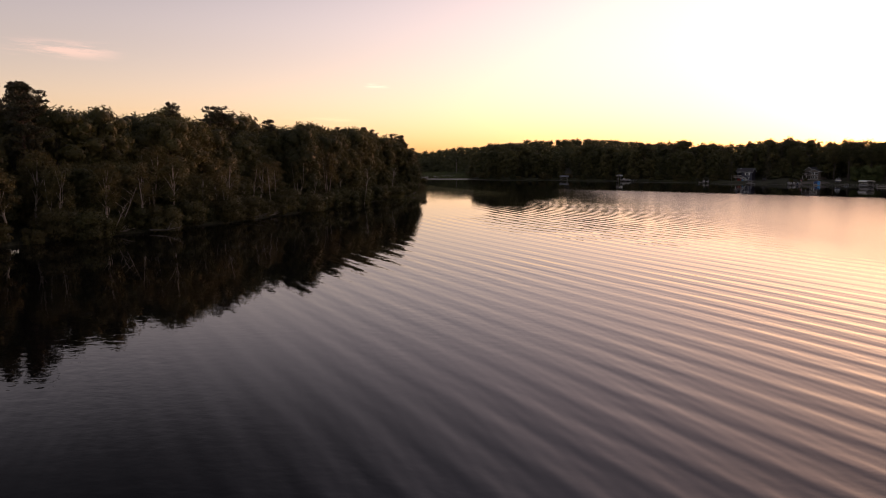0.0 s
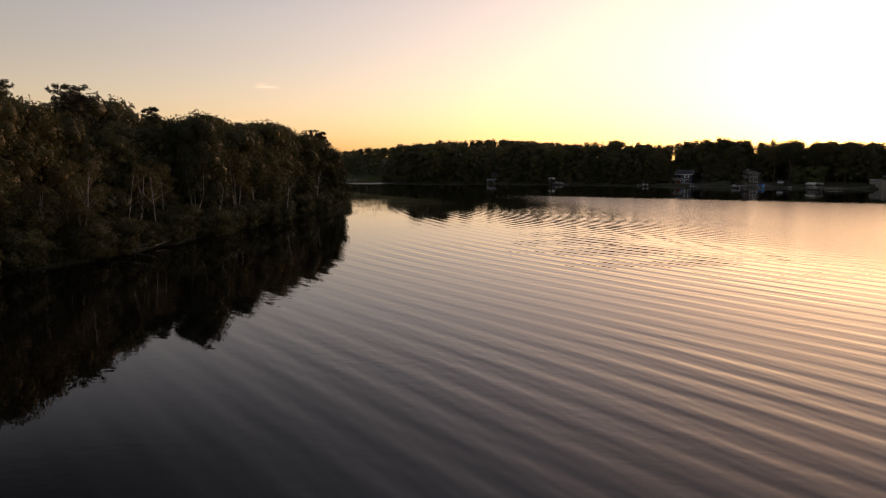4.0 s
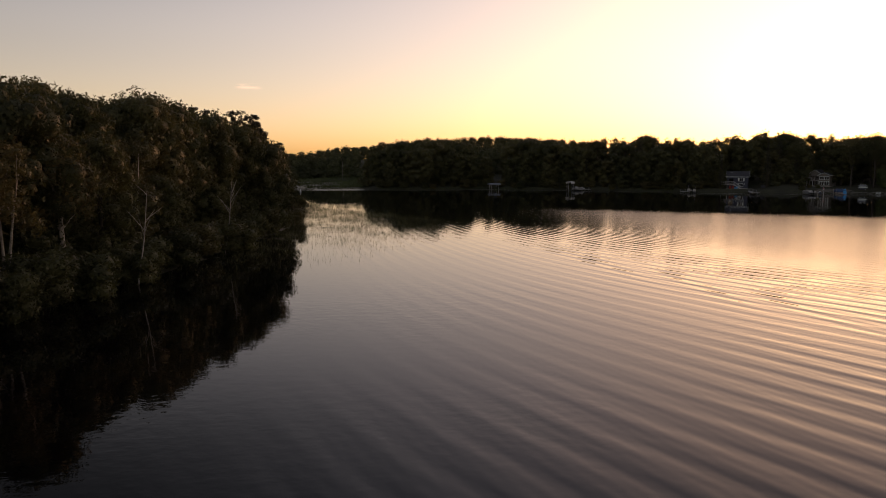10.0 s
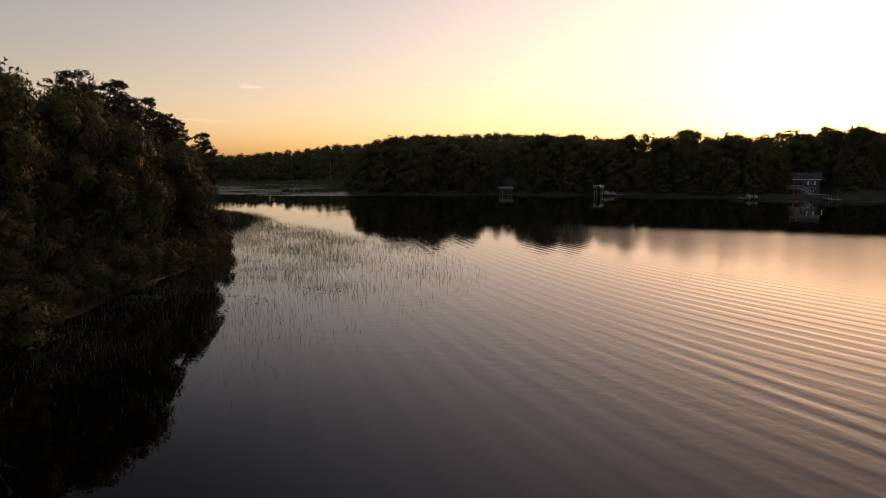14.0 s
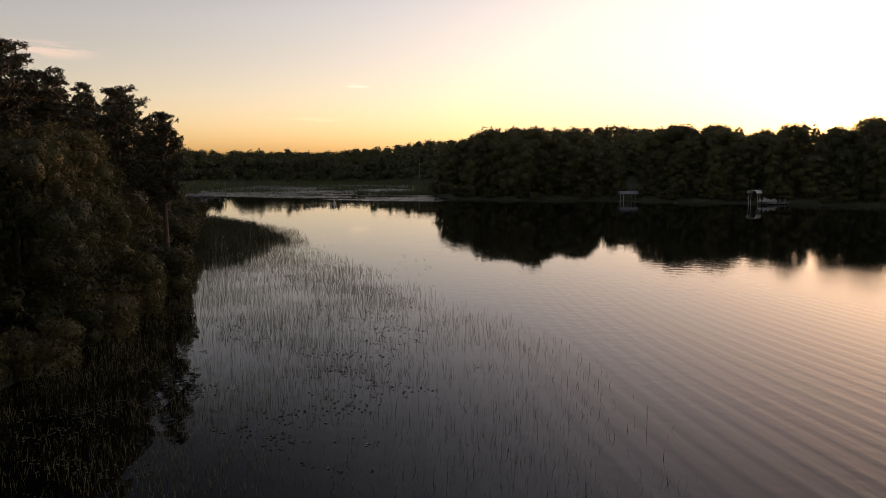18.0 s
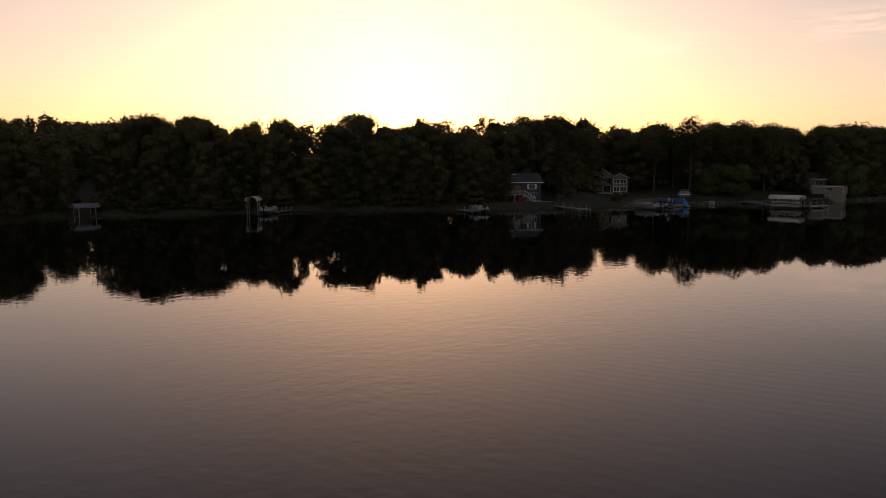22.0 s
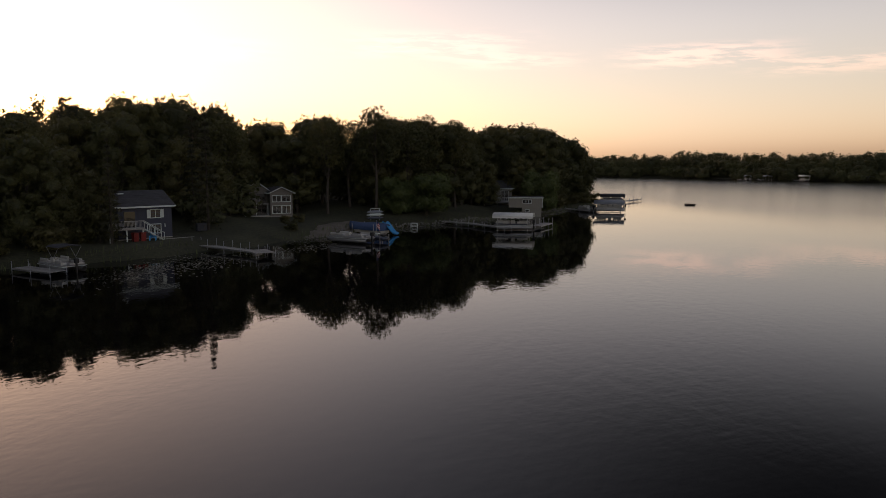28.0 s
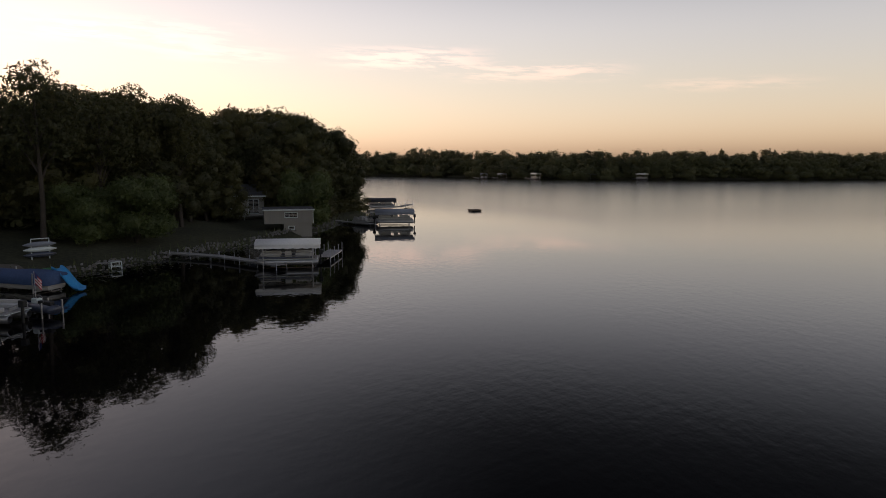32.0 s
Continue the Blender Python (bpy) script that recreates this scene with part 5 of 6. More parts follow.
def covered_boat():
    b = thing("covered_boat", "long boat under a taut blue fitted cover on a lift", "boat")
    verts, faces, rings = [], [], 12
    for i in range(rings):
        u = i / (rings - 1)
        x = -3.9 + 7.8 * u
        w = 1.25 * math.sqrt(max(0.02, 1 - max(0, (u - 0.5) / 0.5) ** 2.6)) * (0.9 + 0.1 * min(1, u * 4))
        for y, z in ((-w, 0.1), (-w * 1.02, 0.55), (-w * 0.75, 0.95 + 0.05 * math.sin(9 * u)), (0, 1.18 + 0.08 * math.sin(7 * u)), (w * 0.75, 0.95 + 0.05 * math.sin(9 * u + 1)), (w * 1.02, 0.55), (w, 0.1)):
            verts.append((x, y, z))
    for i in range(rings - 1):
        faces += [(i * 7 + s, i * 7 + s + 1, (i + 1) * 7 + s + 1, (i + 1) * 7 + s) for s in range(6)]
    faces += [tuple(range(7))[::-1], tuple(range((rings - 1) * 7, rings * 7))]
    part("cover", mesh_from("cover", verts, faces, True), BLUE_COVER, b)
    block("hull", VINYL, b, -3.7, 2.2, -0.95, 0.95, -0.35, 0.2, bevel=0.2)
    for x in (-2.6, 2.0):
        for y in (-1.35, 1.35):
            block("lift_post", ALU, b, x - 0.05, x + 0.05, y - 0.05, y + 0.05, -1.6, 1.1)
        block("lift_beam", ALU, b, x - 0.06, x + 0.06, -1.35, 1.35, -0.5, -0.36)
    return b


stand(covered_boat(), 156.6, 303.6, 0.55, 66)


def water_slide():
    s = thing("water_slide", "bright blue plastic water slide leading into the lake", "slide")
    verts, faces, k = [], [], 14
    for i in range(k):
        u = i / (k - 1)
        x, z = 2.6 * u, 1.75 - 1.6 * (0.5 - 0.5 * math.cos(math.pi * min(1, u * 1.05)))
        for y, up in ((-0.48, 0.28), (-0.42, 0.05), (-0.2, 0.0), (0.2, 0.0), (0.42, 0.05), (0.48, 0.28), (0.44, 0.0), (0.0, -0.08), (-0.44, 0.0)):
            verts.append((x, y, z + up))
    for i in range(k - 1):
        faces += [(i * 9 + q, i * 9 + (q + 1) % 9, (i + 1) * 9 + (q + 1) % 9, (i + 1) * 9 + q) for q in range(9)]
    part("chute", mesh_from("chute", verts, faces, True), SLIDE_BLUE, s)
    block("platform", GREEN_PAINT, s, -1.3, 0.02, -0.55, 0.55, 1.6, 1.72)
    for x in (-1.2, -0.1):
        for y in (-0.5, 0.5):
            block("leg", ALU, s, x - 0.04, x + 0.04, y - 0.04, y + 0.04, -1.2, 1.6)
    for k in range(5):
        block("ladder_rung", ALU, s, -1.34, -1.27, -0.4, 0.4, 0.2 + 0.3 * k, 0.25 + 0.3 * k)
    return s


stand(water_slide(), 156.0, 300.6, 0, -115)


def flag():
    f = thing("flag", "striped red and white flag on a short pole", "flag")
    rod("pole", ALU, f, [(0, 0, 0), (0, 0, 2.6)], 0.025)
    cloth = new("cloth")
    cloth.parent = f
    for k in range(7):
        verts, faces = [], []
        for i in range(7):
            x = 0.05 + 0.13 * i
            for z in (2.5 - 0.11 * k, 2.5 - 0.11 * (k + 1)):
                verts.append((x * 0.55, 0.06 * math.sin(i * 1.3), z - 0.75 * x))
        faces = [(2 * i, 2 * i + 1, 2 * i + 3, 2 * i + 2) for i in range(6)]
        part("stripe", mesh_from("stripe", verts, faces), FLAG_RED if k % 2 == 0 else FLAG_WHITE, cloth)
    part("canton", mesh_from("canton", [(0.03, -0.07, 2.52), (0.22, 0.02, 2.28), (0.22, 0.02, 1.92), (0.03, -0.07, 2.12)], [(0, 1, 2, 3)]), FLAG_BLUE, cloth)
    return f


stand(flag(), 147.2, 298.6, 0.3, -60)


def float_frame():
    r = thing("swim_platform", "small square white framed platform at the water's edge", "platform")
    for z in (0.25, 0.7):
        for y in (-0.48, 0.48):
            rod("rail", WHITE, r, [(-0.48, y, z), (0.48, y, z)], 0.06, sides=6)
        for x in (-0.48, 0.48):
            rod("rail", WHITE, r, [(x, -0.48, z), (x, 0.48, z)], 0.06, sides=6)
    for x in (-0.48, 0.48):
        for y in (-0.48, 0.48):
            rod("leg", WHITE, r, [(x, y, -0.6), (x, y, 0.7)], 0.06, sides=6)
    block("board", GREY_DECK, r, -0.5, 0.5, -0.5, 0.5, 0.72, 0.78)
    block("gangplank", GREY_DECK, r, -1.8, -0.48, -0.3, 0.3, 0.6, 0.66)
    return r


stand(float_frame(), 167.6, 299.6, 0.0, -60)


def toy_rack():
    r = thing("watercraft_rack", "rack with white and grey paddle craft on the lawn", "rack")
    for x in (-0.8, 0.8):
        rod("upright", WHITE, r, [(x, 0, 0), (x, 0, 2.0)], 0.05)
    rod("top_bar", WHITE, r, [(-0.8, 0, 2.0), (0.8, 0, 2.0)], 0.05)
    for z, m, lab in ((0.45, DARK_PANEL, "dark kayak"), (0.95, WHITE, "white paddle board"), (1.45, CANVAS_GREY, "grey kayak")):
        part("kayak", limb_mesh("kayak", [([(-1.5, 0.1, z), (-0.9, 0.1, z), (0, 0.1, z), (0.9, 0.1, z), (1.5, 0.1, z)], [0.04, 0.22, 0.28, 0.22, 0.04])], 8), m, r, lab)
    return r


place(toy_rack(), 166.9, 306.2, -50)


def waste_bin(label, mat):
    b = thing("waste_bin", label, "bin", "bins by the house")
    profile("body", mat, b, [(-0.3, 0), (0.3, 0), (0.36, 1.0), (-0.36, 1.0)], -0.3, 0.3)
    block("lid", mat, b, -0.34, 0.34, -0.4, 0.4, 1.0, 1.09, bevel=0.03)
    for y in (-0.24, 0.24):
        rod("wheel", RUBBER, b, [(-0.34, y - 0.05, 0.1), (-0.34, y + 0.05, 0.1)], 0.1, sides=10)
    return b


place(waste_bin("red plastic bin beside the deck stair", RED_PAINT), 130.0, 323.4, -32)
place(waste_bin("red plastic bin beside the deck stair", RED_PAINT), 129.2, 323.9, -25)


def deck_chair():
    c = thing("lawn_chair", "bright blue slatted lawn chair by the deck stair", "chair")
    for k in range(5):
        block("seat_slat", SLIDE_BLUE, c, -0.3, 0.3, -0.35 + 0.13 * k, -0.25 + 0.13 * k, 0.36 - 0.02 * k, 0.39 - 0.02 * k)
        x = -0.28 + 0.12 * k
        rod("back_slat", SLIDE_BLUE, c, [(x, 0.26, 0.3), (x * 1.2, 0.6, 1.0 - 0.3 * abs(x))], 0.045, sides=4)
    for x in (-0.36, 0.36):
        block("armrest", SLIDE_BLUE, c, x - 0.07, x + 0.07, -0.4, 0.4, 0.56, 0.59)
        block("front_leg", SLIDE_BLUE, c, x - 0.04, x + 0.04, -0.38, -0.28, 0, 0.56)
        block("rear_leg", SLIDE_BLUE, c, x - 0.04, x + 0.04, 0.28, 0.38, 0, 0.56)
    return c


place(deck_chair(), 130.6, 322.4, -60)

GRILL = thing("covered_grill", "black covered grill on the lawn by the house", "grill")
profile("cover", CANVAS_DARK, GRILL, [(-0.35, 0.1), (0.35, 0.1), (0.3, 0.9), (0.2, 1.15), (-0.2, 1.15), (-0.3, 0.9)], -0.7, 0.7)
for gx_, gy_ in ((-0.6, -0.25), (-0.6, 0.25), (0.6, -0.25), (0.6, 0.25)):
    rod("leg", RUBBER, GRILL, [(gx_, gy_, 0), (gx_, gy_, 0.15)], 0.04)
place(GRILL, 140.5, 322.0, -30)

# dock with the white canopy
dock("long grey dock bending round a covered pontoon boat", [(177.0, 298.4), (172.8, 291.0), (169.4, 287.4), (164.9, 283.2)], 2.7, 1.25, 0.5, 0.35)
stand(boat_lift("boat lift with a long white vaulted canopy and scalloped edge", CANVAS_WHITE, 6.4, 3.2, 2.8), 167.3, 282.7, 0, 92)
stand(pontoon_boat("silver and navy pontoon boat under a white canopy", DARK_PANEL, 6.3), 167.4, 282.9, 0.42, 92)
dock("wide dock end with tall white posts", [(169.8, 279.4), (176.0, 278.3)], 2.1, 1.6, 0.55, 0.9)

# the lift off the boathouse, and the boats at the point
dock("narrow grey dock out to a covered lift", [(218.0, 280.0), (209.6, 273.2)], 3.6, 1.1, 0.4, 0.25)
stand(boat_lift("boat lift with a grey-blue canopy at the point", CANVAS_GREY, 6.4, 3.2, 2.6), 212.0, 269.6, 0, 90)
stand(pontoon_boat("pale pontoon boat on a lift under a grey canopy", VINYL, 6.2), 212.0, 269.6, 0.5, 90)
stand(pontoon_boat("white runabout lying by the narrow dock", VINYL, 4.2), 213.6, 274.4, 0.2, 40)
stand(boat_lift("low boat lift with a dark canopy off the point", CANVAS_DARK, 6.6, 3.0, 2.3), 251.0, 270.6, 0, 100)
stand(pontoon_boat("pontoon boat under a dark canopy off the point", DARK_PANEL, 6.0), 251.0, 270.6, 0.4, 100)
dock("dock with railings off the wooded point", [(243, 275), (250, 266.5), (258, 263.5)], 3.0, 1.2, 0.5, 0.8)


def swim_raft():
    r = thing("swim_raft", "low square wooden swim raft floating off the point", "raft")
    bm = bmesh.new()
    for k in range(9):
        box(bm, -1.2 + 0.268 * k, -0.95 + 0.268 * k, -1.1, 1.1, 0.33, 0.38, 0.01)
    part("deck_boards", bm, BROWN_BOARD, r)
    block("skirt", BROWN_BOARD, r, -1.2, 1.2, -1.1, 1.1, 0.18, 0.33)
    for x in (-0.75, 0.75):
        rod("float_drum", RUBBER, r, [(x, -1.0, 0.05), (x, 1.0, 0.05)], 0.25, sides=12)
    return r


stand(swim_raft(), 241.6, 251.3, 0, 12)

# the bay: a dock with a bench, and a marker buoy
dock("short white dock on the far side of the bay", [(-74, 384.5), (-62.5, 383.5)], 2.8, 1.4, 0.55, 1.0)


def bench():
    b = thing("bench", "white slatted bench on a dock", "bench")
    for k in range(4):
        block("slat", WHITE, b, -0.9, 0.9, -0.25 + 0.13 * k, -0.15 + 0.13 * k, 0.42, 0.46)
    for k in range(3):
        block("back_slat", WHITE, b, -0.9, 0.9, 0.28, 0.32, 0.55 + 0.16 * k, 0.66 + 0.16 * k)
    for x in (-0.8, 0.8):
        block("leg", WHITE, b, x - 0.04, x + 0.04, -0.22, -0.14, 0, 0.42)
        block("leg", WHITE, b, x - 0.04, x + 0.04, 0.26, 0.34, 0, 1.0)
    return b


stand(bench(), -67.5, 384.0, 0.555, 8)
buoy = thing("marker_buoy", "small white marker buoy floating in the bay", "buoy")
part("float_ball", limb_mesh("float_ball", [([(0, 0, -0.25), (0, 0, 0.0), (0, 0, 0.3), (0, 0, 0.7), (0, 0, 1.0)], [0.1, 0.3, 0.32, 0.16, 0.1])], 12), WHITE, buoy)
part("band", limb_mesh("band", [([(0, 0, 0.42), (0, 0, 0.5)], [0.29, 0.27])], 12), FLAG_RED, buoy)
stand(buoy, -22.7, 348.0, 0, 0)

# small lifts and boats along the far shore
for k, (y, white) in enumerate(((207, 0), (197, 0), (180, 1), (151, 0), (125, 1), (-20, 0))):
    x = 478 - 18 * min(1, max(0, (160 - y) / 60)) + (6 if y > 190 else 0)
    stand(boat_lift("white-topped boat lift on the far shore" if white else "grey-topped boat lift on the far shore", CANVAS_WHITE if white else CANVAS_GREY, 6.5, 3.0, 3.0 + 0.3 * white), x - 6, y, 0, 8 * k)
    if k % 2 == 0:
        stand(pontoon_boat("pontoon boat at the far shore", VINYL, 6.0), x - 6, y, 0.4, 8 * k)
    dock("thin pale dock on the far shore", [(x + 3, y + 3.5), (x - 9, y + 3.0)], 4, 1.2, 0.5, 0.3)


# ---- round willows on the lawn ----
WILLOWS = bush("willow_tree", 91, 6.5, 3.6, 6000, LEAF_WILLOW, "rounded light green willow by the lawn", 0.26, True)
WILLOWS["category"], WILLOWS["group"] = "tree", "willows by the shore"
WILLOWS.matrix_basis = pose(178.3, 300.6, float(ground_z(178.3, 300.6)), 0, 0, 20) @ Matrix.Diagonal((1.25, 1.25, 1.12, 1))
copy_thing(WILLOWS, pose(204.0, 283.2, float(ground_z(204.0, 283.2)), 0, 0, 140) @ Matrix.Diagonal((0.85, 0.85, 1.12, 1)))
copy_thing(WILLOWS, pose(175.0, 305.4, float(ground_z(175.0, 305.4)), 0, 0, 220) @ Matrix.Diagonal((0.75, 0.75, 0.85, 1)))
for x, y, h in ((118.5, 326.5, 3.2), (156.5, 315.0, 1.4), (154.5, 316.5, 1.2), (149.0, 312.5, 1.6)):
    plant("bush", x, y, h, 1.2)


# ---- fallen wood on the near bank ----
def snag(seed, long, stems):
    """A bleached fallen tree with forked branches, lying along +x."""
    rng = np.random.default_rng(seed)
    limbs = [([(0, 0, 0.3), (long * 0.5, 0.2, 0.35), (long, -0.1, 0.9)], [0.09, 0.06, 0.02])]
    for k in range(stems):
        u = rng.uniform(0.25, 0.9)
        at = Vector((long * u, 0.1, 0.4))
        way = Vector((rng.uniform(0.3, 1.0), rng.uniform(-0.9, 0.9), rng.uniform(0.1, 1.1))) * long * rng.uniform(0.15, 0.3)
        limbs.append(([at, at + way * 0.5 + Vector((0, 0, 0.1)), at + way], [0.04, 0.028, 0.01]))
    t = thing("fallen_tree", "bleached fallen tree with bare branches at the water's edge", "fallen tree", "fallen trees on the bank")
    part("trunk", limb_mesh("trunk", limbs[:1]), DEADWOOD, t)
    for limb in limbs[1:]:
        part("branch", limb_mesh("branch", [limb], 5), DEADWOOD, t)
    return t


for k, (x, y, long, turn) in enumerate(((-48.0, 73.0, 4.5, 20), (-43.2, 78.0, 5.5, -15), (-39.2, 98.5, 7.0, 10), (-36.5, 104.0, 4.0, 40), (-33.5, 107.0, 5.0, 75), (-20.5, 168.0, 5.0, 60), (-17.0, 191.0, 4.5, 30))):
    stand(snag(200 + k, long, 9), x, y, 0.1, turn)


def bare_tree(seed, height, lean):
    rng = np.random.default_rng(seed)
    top = Vector((lean * height, 0.1 * height, height))
    limbs = [([(0, 0, -0.4), top * 0.5 + Vector((0.2, 0, 0)), top], [0.075, 0.05, 0.012])]
    t = thing("dead_birch", "dead white birch with bare forked limbs leaning over the water", "dead tree", "dead birches on the bank")
    part("trunk", limb_mesh("trunk", limbs), BIRCH_BARK, t)
    twigs = []
    for k in range(7):
        u = rng.uniform(0.35, 0.95)
        at = Vector(limbs[0][0][1]).lerp(top, (u - 0.35) / 0.65)
        way = Vector((rng.normal() * 0.5, rng.normal() * 0.5, 0.9)) * height * rng.uniform(0.12, 0.28)
        twigs.append(([at, at + way * 0.6, at + way], [0.03, 0.02, 0.006]))
    for limb in twigs:
        part("branch", limb_mesh("branch", [limb], 5), BIRCH_BARK, t)
    return t


for k, (x, y, h, lean, turn) in enumerate(((-47.6, 74.0, 7.5, 0.15, 60), (-46.8, 75.2, 6.0, 0.45, 10), (-47.0, 73.4, 5.0, 0.6, -20), (-37.0, 106.0, 8.0, 0.2, 30), (-34.2, 110.5, 9.0, 0.12, 90), (-30.0, 124.0, 7.0, 0.25, 10), (-22.2, 148.0, 9.0, 0.2, 40), (-18.6, 171.0, 9.0, 0.15, 20))):
    place(bare_tree(300 + k, h, lean), x, y, turn)

pole = thing("bare_pole", "tall bare dead trunk standing at the marsh edge", "dead tree")
part("trunk", limb_mesh("trunk", [([(0, 0, -0.3), (0.1, 0, 6), (0, 0.1, 10.2)], [0.16, 0.12, 0.06])]), DEADWOOD, pole)
place(pole, -10, 488, 0)


# ---- water plants, none of which could be counted ----
def blades(name, xy, z, heights, wide, lean, mat, label, category):
    """Upright leaning blades, each bent once; two crossed faces would not be told apart at this width."""
    rng = np.random.default_rng(len(xy))
    k = len(xy)
    a = rng.uniform(0, 6.28, k)
    side = np.stack([np.cos(a), np.sin(a), 0 * a], 1) * (wide * rng.uniform(0.6, 1.3, k))[:, None]
    off = rng.normal(size=(k, 2)) * (lean * heights)[:, None]
    foot = np.c_[xy, z]
    mid = foot + np.c_[off * 0.35, heights * 0.55]
    tip = foot + np.c_[off, heights]
    v = np.stack([foot - side, foot + side, mid + side * 0.8, mid - side * 0.8, tip], 1).reshape(-1, 3)
    i = np.arange(k) * 5
    faces = [f for q in i for f in ((q, q + 1, q + 2, q + 3), (q + 3, q + 2, q + 4))]
    ob = new(name, mesh_from(name, v, faces))
    ob.data.materials.append(mat)
    return tagged(ob, label, category, kind="stuff")


prng = np.random.default_rng(77)
cand = np.c_[prng.uniform(-34, 26, 300000), prng.uniform(150, 300, 300000)]
depth = -inland(cand[:, 0], cand[:, 1])
reach = np.interp(cand[:, 1], [150, 160, 178, 195, 215, 240, 262, 285, 300], [3, 17, 24, 31, 28, 20, 14, 14, 8])
clump = 0.5 + 0.5 * ripple(4.1 * cand[:, 0] + 20, 4.6 * cand[:, 1])
dense = np.interp(cand[:, 1], [150, 165, 185, 215, 240, 255, 270, 290, 300], [0.01, 0.04, 0.10, 0.26, 0.5, 0.8, 1.0, 1.0, 0.4])
edge = np.clip(1.1 - (depth / reach) ** 2, 0, 1) * np.clip(depth / 2, 0, 1)
keep = (depth > 0.2) & (prng.random(len(cand)) < 4.2 * dense * edge * (0.12 + 1.2 * clump**1.5))
xy = cand[keep]
blades("bulrushes", xy, np.full(len(xy), -0.25), 0.25 + prng.uniform(0.12, 0.62, len(xy)), 0.008, 0.2, REED, "thin bulrushes standing in shallow lake water", "reeds")

# sedge along the near bank and thick reeds at its tip
line = along(NEAR_SHORE[2:20], 0.09, 0.0)
pts = np.array([(x + nx * d, y + ny * d) for (x, y, nx, ny), d in zip(line, prng.normal(-0.3, 0.9, len(line)))])
blades("bank_sedge", pts, np.maximum(ground_z(pts[:, 0], pts[:, 1]), -0.2), prng.uniform(0.4, 1.0, len(pts)), 0.02, 0.25, SEDGE, "rough sedge along the edge of the bank", "grass")
tip = np.c_[prng.uniform(-44, -8, 60000), prng.uniform(245, 312, 60000)]
dd = -inland(tip[:, 0], tip[:, 1])
tip = tip[(dd > -2) & (dd < np.interp(tip[:, 1], [245, 255, 268, 282, 298, 312], [4, 7, 11, 10, 7, 4]) + 1.5 * ripple(3 * tip[:, 0], 3 * tip[:, 1]))]
blades("tip_reeds", tip, np.full(len(tip), -0.2), prng.uniform(0.5, 1.25, len(tip)), 0.018, 0.2, SEDGE, "thick green reeds at the tip of the bank", "reeds")

# the marsh: grass at the head of the bay and along the sunward shore, with tussocks in the water
head = np.c_[prng.uniform(-95, 10, 26000), prng.uniform(395, 505, 26000)]
hd = -inland(head[:, 0], head[:, 1])
head = head[(hd > -14) & (hd < 7 + 6 * ripple(2 * head[:, 0], 2 * head[:, 1]))]
tuss = np.concatenate([np.c_[prng.normal(cx, rx, k), prng.normal(cy, ry, k)] for cx, cy, rx, ry, k in ((-22, 390, 0.8, 0.7, 150), (-12, 392, 5, 1.6, 900), (-2, 396, 4, 3, 900), (-34, 425, 4, 2, 500), (-24, 440, 6, 2, 500), (-62, 412, 8, 3, 700), (-48, 455, 10, 3, 600))])
marsh = np.concatenate([head, tuss])
blades("marsh_grass", marsh, np.maximum(ground_z(marsh[:, 0], marsh[:, 1]), -0.1), prng.uniform(0.7, 1.9, len(marsh)), 0.06, 0.15, MARSH_GRASS, "tall green marsh grass at the head of the bay", "grass")
rim = along(SUN_SHORE[4:], 0.12, 0.0)
rp = np.array([(x + nx * d, y + ny * d) for (x, y, nx, ny), d in zip(rim, prng.normal(0.3, 1.1, len(rim)))])
rp = rp[(0.5 + 0.5 * ripple(0.7 * rp[:, 0], 0.7 * rp[:, 1])) > 0.3]
blades("shore_grass", rp, np.maximum(ground_z(rp[:, 0], rp[:, 1]), -0.15), prng.uniform(0.3, 1.0, len(rp)), 0.035, 0.2, MARSH_GRASS, "rough grass along the sunward shore", "grass")


def pads(name, xy, radius, label):
    """Round floating leaves with a notch, lying just on the water."""
    rng = np.random.default_rng(len(xy) + 3)
    k = len(xy)
    a0 = rng.uniform(0, 6.28, k)
    ang = a0[:, None] + np.linspace(0.25, 6.03, 7)[None]
    r = (radius * rng.uniform(0.6, 1.25, k))[:, None]
    x, y = xy[:, :1] + np.cos(ang) * r, xy[:, 1:] + np.sin(ang) * r
    z = 0.012 + rng.uniform(0, 0.02, (k, 7)) + 0.02 * (rng.random((k, 7)) < 0.15)
    rim_ = np.stack([x, y, z], 2)
    v = np.concatenate([np.c_[xy, np.full(k, 0.012)][:, None], rim_], 1).reshape(-1, 3)
    faces = [tuple(q * 8 + s for s in range(8)) for q in range(k)]
    ob = new(name, mesh_from(name, v, faces))
    ob.data.materials.append(LILY)
    return tagged(ob, label, "lily pads", kind="stuff")


lp = np.c_[prng.uniform(-85, 10, 30000), prng.uniform(352, 480, 30000)]
ld = -inland(lp[:, 0], lp[:, 1])
mat_edge = np.interp(lp[:, 0], [-85, -60, -40, -19, 0, 12], [382, 382, 374, 361, 358, 359])
lp = lp[(ld > 0.3) & (lp[:, 1] > mat_edge) & (ripple(0.8 * lp[:, 0] + 7, 3.0 * lp[:, 1]) > -0.35)]
pads("bay_lily_pads", lp, 0.42, "wide mats of lily pads covering the head of the bay")
sp = np.array([(x - nx * d, y - ny * d) for (x, y, nx, ny), d in zip(along(SUN_SHORE[4:19], 0.07), np.abs(prng.normal(2.2, 2.0, 6000)))])
sp = sp[ripple(0.5 * sp[:, 0], 0.5 * sp[:, 1]) > -0.25]
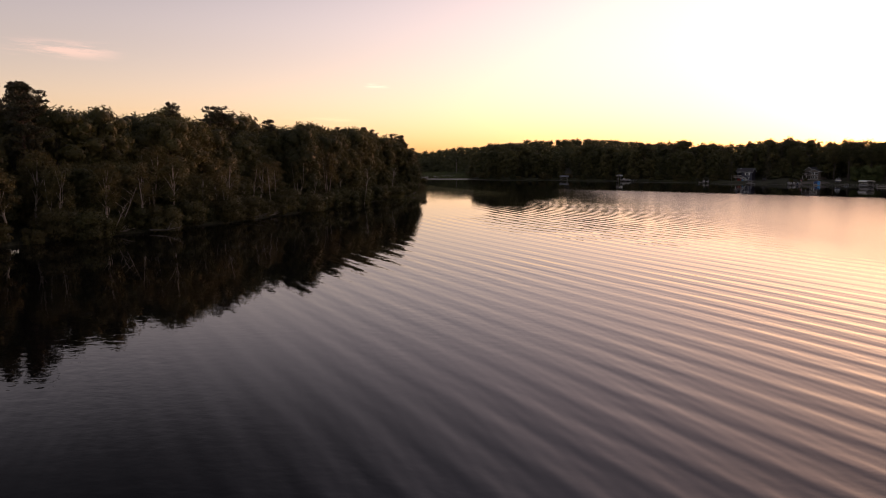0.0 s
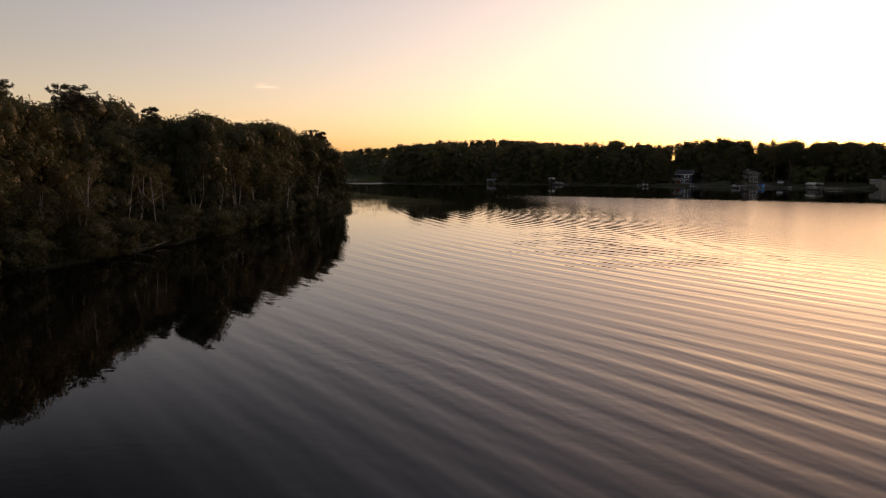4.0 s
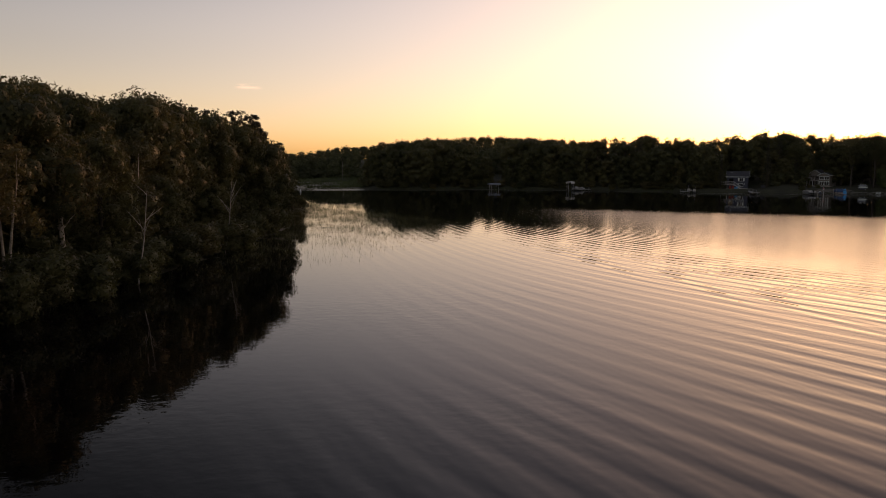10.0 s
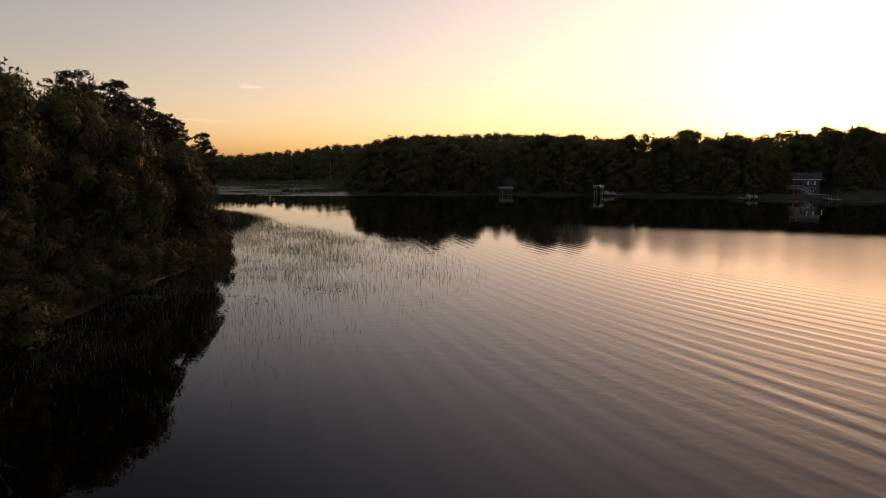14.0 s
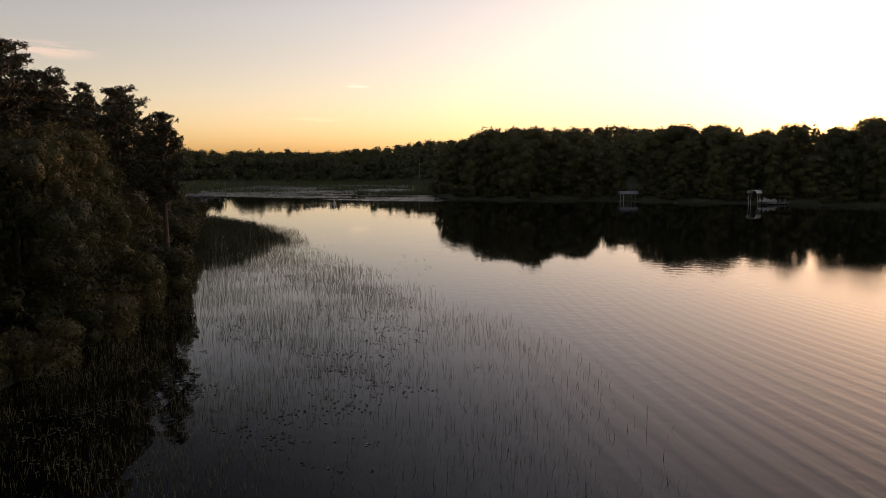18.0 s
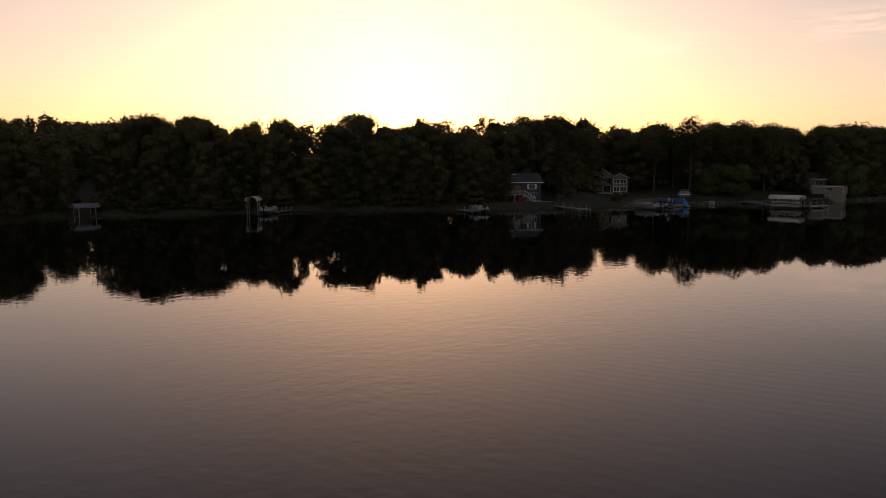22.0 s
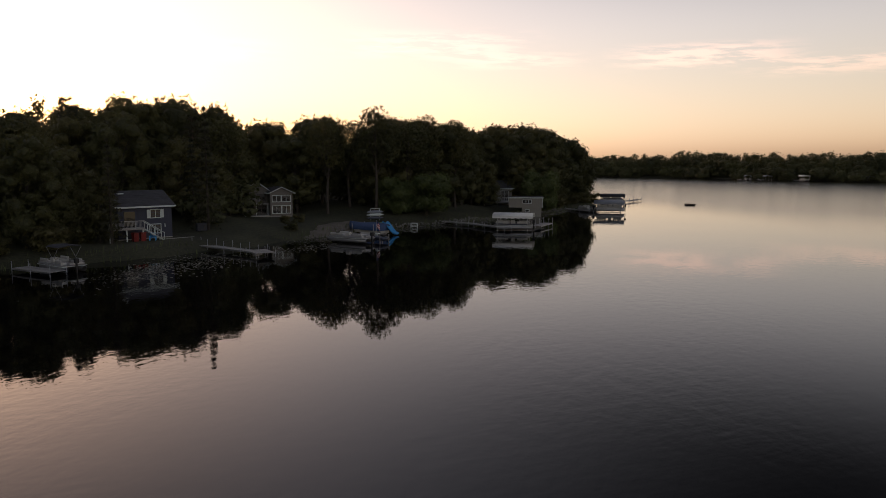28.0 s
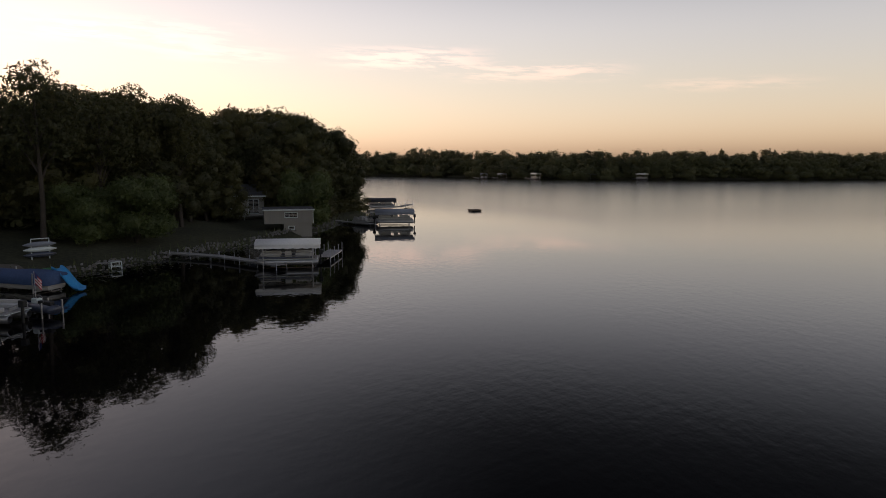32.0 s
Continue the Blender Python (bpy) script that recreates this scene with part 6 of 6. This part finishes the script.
cl = np.concatenate([np.c_[prng.normal(cx, rx, k), prng.normal(cy, ry, k)] for cx, cy, rx, ry, k in ((119, 310.5, 5.5, 2.6, 800), (139, 303.5, 3.0, 1.6, 300), (98, 331, 7, 3, 900), (30, 357, 14, 2, 1600))])
sp = np.concatenate([sp, cl[inland(cl[:, 0], cl[:, 1]) < -0.4]])
pads("shore_lily_pads", sp, 0.13, "scattered lily pads along the sunward shore")
fp = np.c_[prng.uniform(-14, 24, 22000), prng.uniform(188, 264, 22000)]
drift = 0.4 * ripple(2.2 * fp[:, 0] + 3, 2.6 * fp[:, 1]) + 0.8 * ripple(5 * fp[:, 0] + 3, 16 * fp[:, 1])
fd = -inland(fp[:, 0], fp[:, 1])
fp = fp[(fd > 3) & (drift > 0.55 - 0.25 * np.clip((fp[:, 1] - 215) / 30, 0, 1)) & (fd < np.interp(fp[:, 1], [185, 215, 235, 262], [18, 22, 24, 27]) - 4 * ripple(3 * fp[:, 0], 3 * fp[:, 1]) ** 2) & (prng.random(len(fp)) < np.interp(fp[:, 1], [200, 225], [0.6, 0.12]))]
pads("drifting_pads", fp, 0.065, "small floating leaves drifting among the bulrushes")

# olive water weed just breaking the surface near the bank
wp = np.c_[prng.uniform(-18, 16, 26000), prng.uniform(160, 250, 26000)]
wd = -inland(wp[:, 0], wp[:, 1])
patchy = 0.5 * ripple(1.7 * wp[:, 0] + 11, 1.9 * wp[:, 1]) + 0.8 * ripple(6 * wp[:, 0], 9 * wp[:, 1] + 4)
wp = wp[(wd > 1) & (wd < np.interp(wp[:, 1], [160, 185, 210, 250], [5, 16, 24, 16])) & (patchy > 0.42)]
weed = pads("water_weed", wp, 0.06, "patches of olive water weed at the surface near the bank")
weed.data.materials[0] = WEED

# stones along the landing
rng = np.random.default_rng(9)
verts, faces = [], []
for x, y, nx, ny in along(SUN_SHORE[15:21], 0.35):
    for q in range(3):
        d, r = rng.uniform(-0.6, 1.6), rng.uniform(0.08, 0.22)
        c = np.array([x + nx * d, y + ny * d, 0.0])
        c[2] = max(float(ground_z(c[0], c[1])), -0.1) + 0.1
        base = len(verts)
        for k in range(6):
            a = k * math.pi / 3
            verts.append((c[0] + r * math.cos(a) * rng.uniform(0.7, 1.2), c[1] + r * math.sin(a) * rng.uniform(0.7, 1.2), c[2] - 0.15))
        for k in range(6):
            a = k * math.pi / 3 + 0.2
            verts.append((c[0] + 0.7 * r * math.cos(a), c[1] + 0.7 * r * math.sin(a), c[2] + r * rng.uniform(0.3, 0.6)))
        faces += [(base + k, base + (k + 1) % 6, base + 6 + (k + 1) % 6, base + 6 + k) for k in range(6)] + [tuple(base + 6 + k for k in range(6))]
stones = new("shore_stones", mesh_from("shore_stones", verts, faces))
stones.data.materials.append(STONE)
tagged(stones, "rounded grey stones lining the landing", "stones", kind="stuff")

# a pale gravel landing beside the boats
gv, gf, along_l, across_l = [], [], 24, 10
for k in range(along_l + 1):
    for w_ in range(across_l + 1):
        u, v = k / along_l, w_ / across_l
        wide_l = (2.0 + 3.2 * math.sin(math.pi * min(1, u * 0.9 + 0.05)) + 0.3 * math.sin(5 * u * 6.28))
        x, y = 146 + 16 * u + 2.6 * v * u, 307.4 - 1.5 * u + (v - 0.25) * wide_l
        gv.append((x, y, max(float(ground_z(x, y)), -0.1) + 0.09 - 0.12 * (2 * v - 1) ** 4 - 0.12 * (2 * u - 1) ** 8))
gf = [(k * (across_l + 1) + q, (k + 1) * (across_l + 1) + q, (k + 1) * (across_l + 1) + q + 1, k * (across_l + 1) + q + 1) for k in range(along_l) for q in range(across_l)]
landing = new("landing", mesh_from("landing", gv, gf, True))
landing.data.materials.append(GRAVEL)
tagged(landing, "pale gravel landing at the water's edge", "ground", kind="structure")

# the patterns that the trees were copied from
for ob in [o for protos, _ in KIND.values() for o in protos]:
    for c in (*ob.children_recursive, ob):
        bpy.data.objects.remove(c)
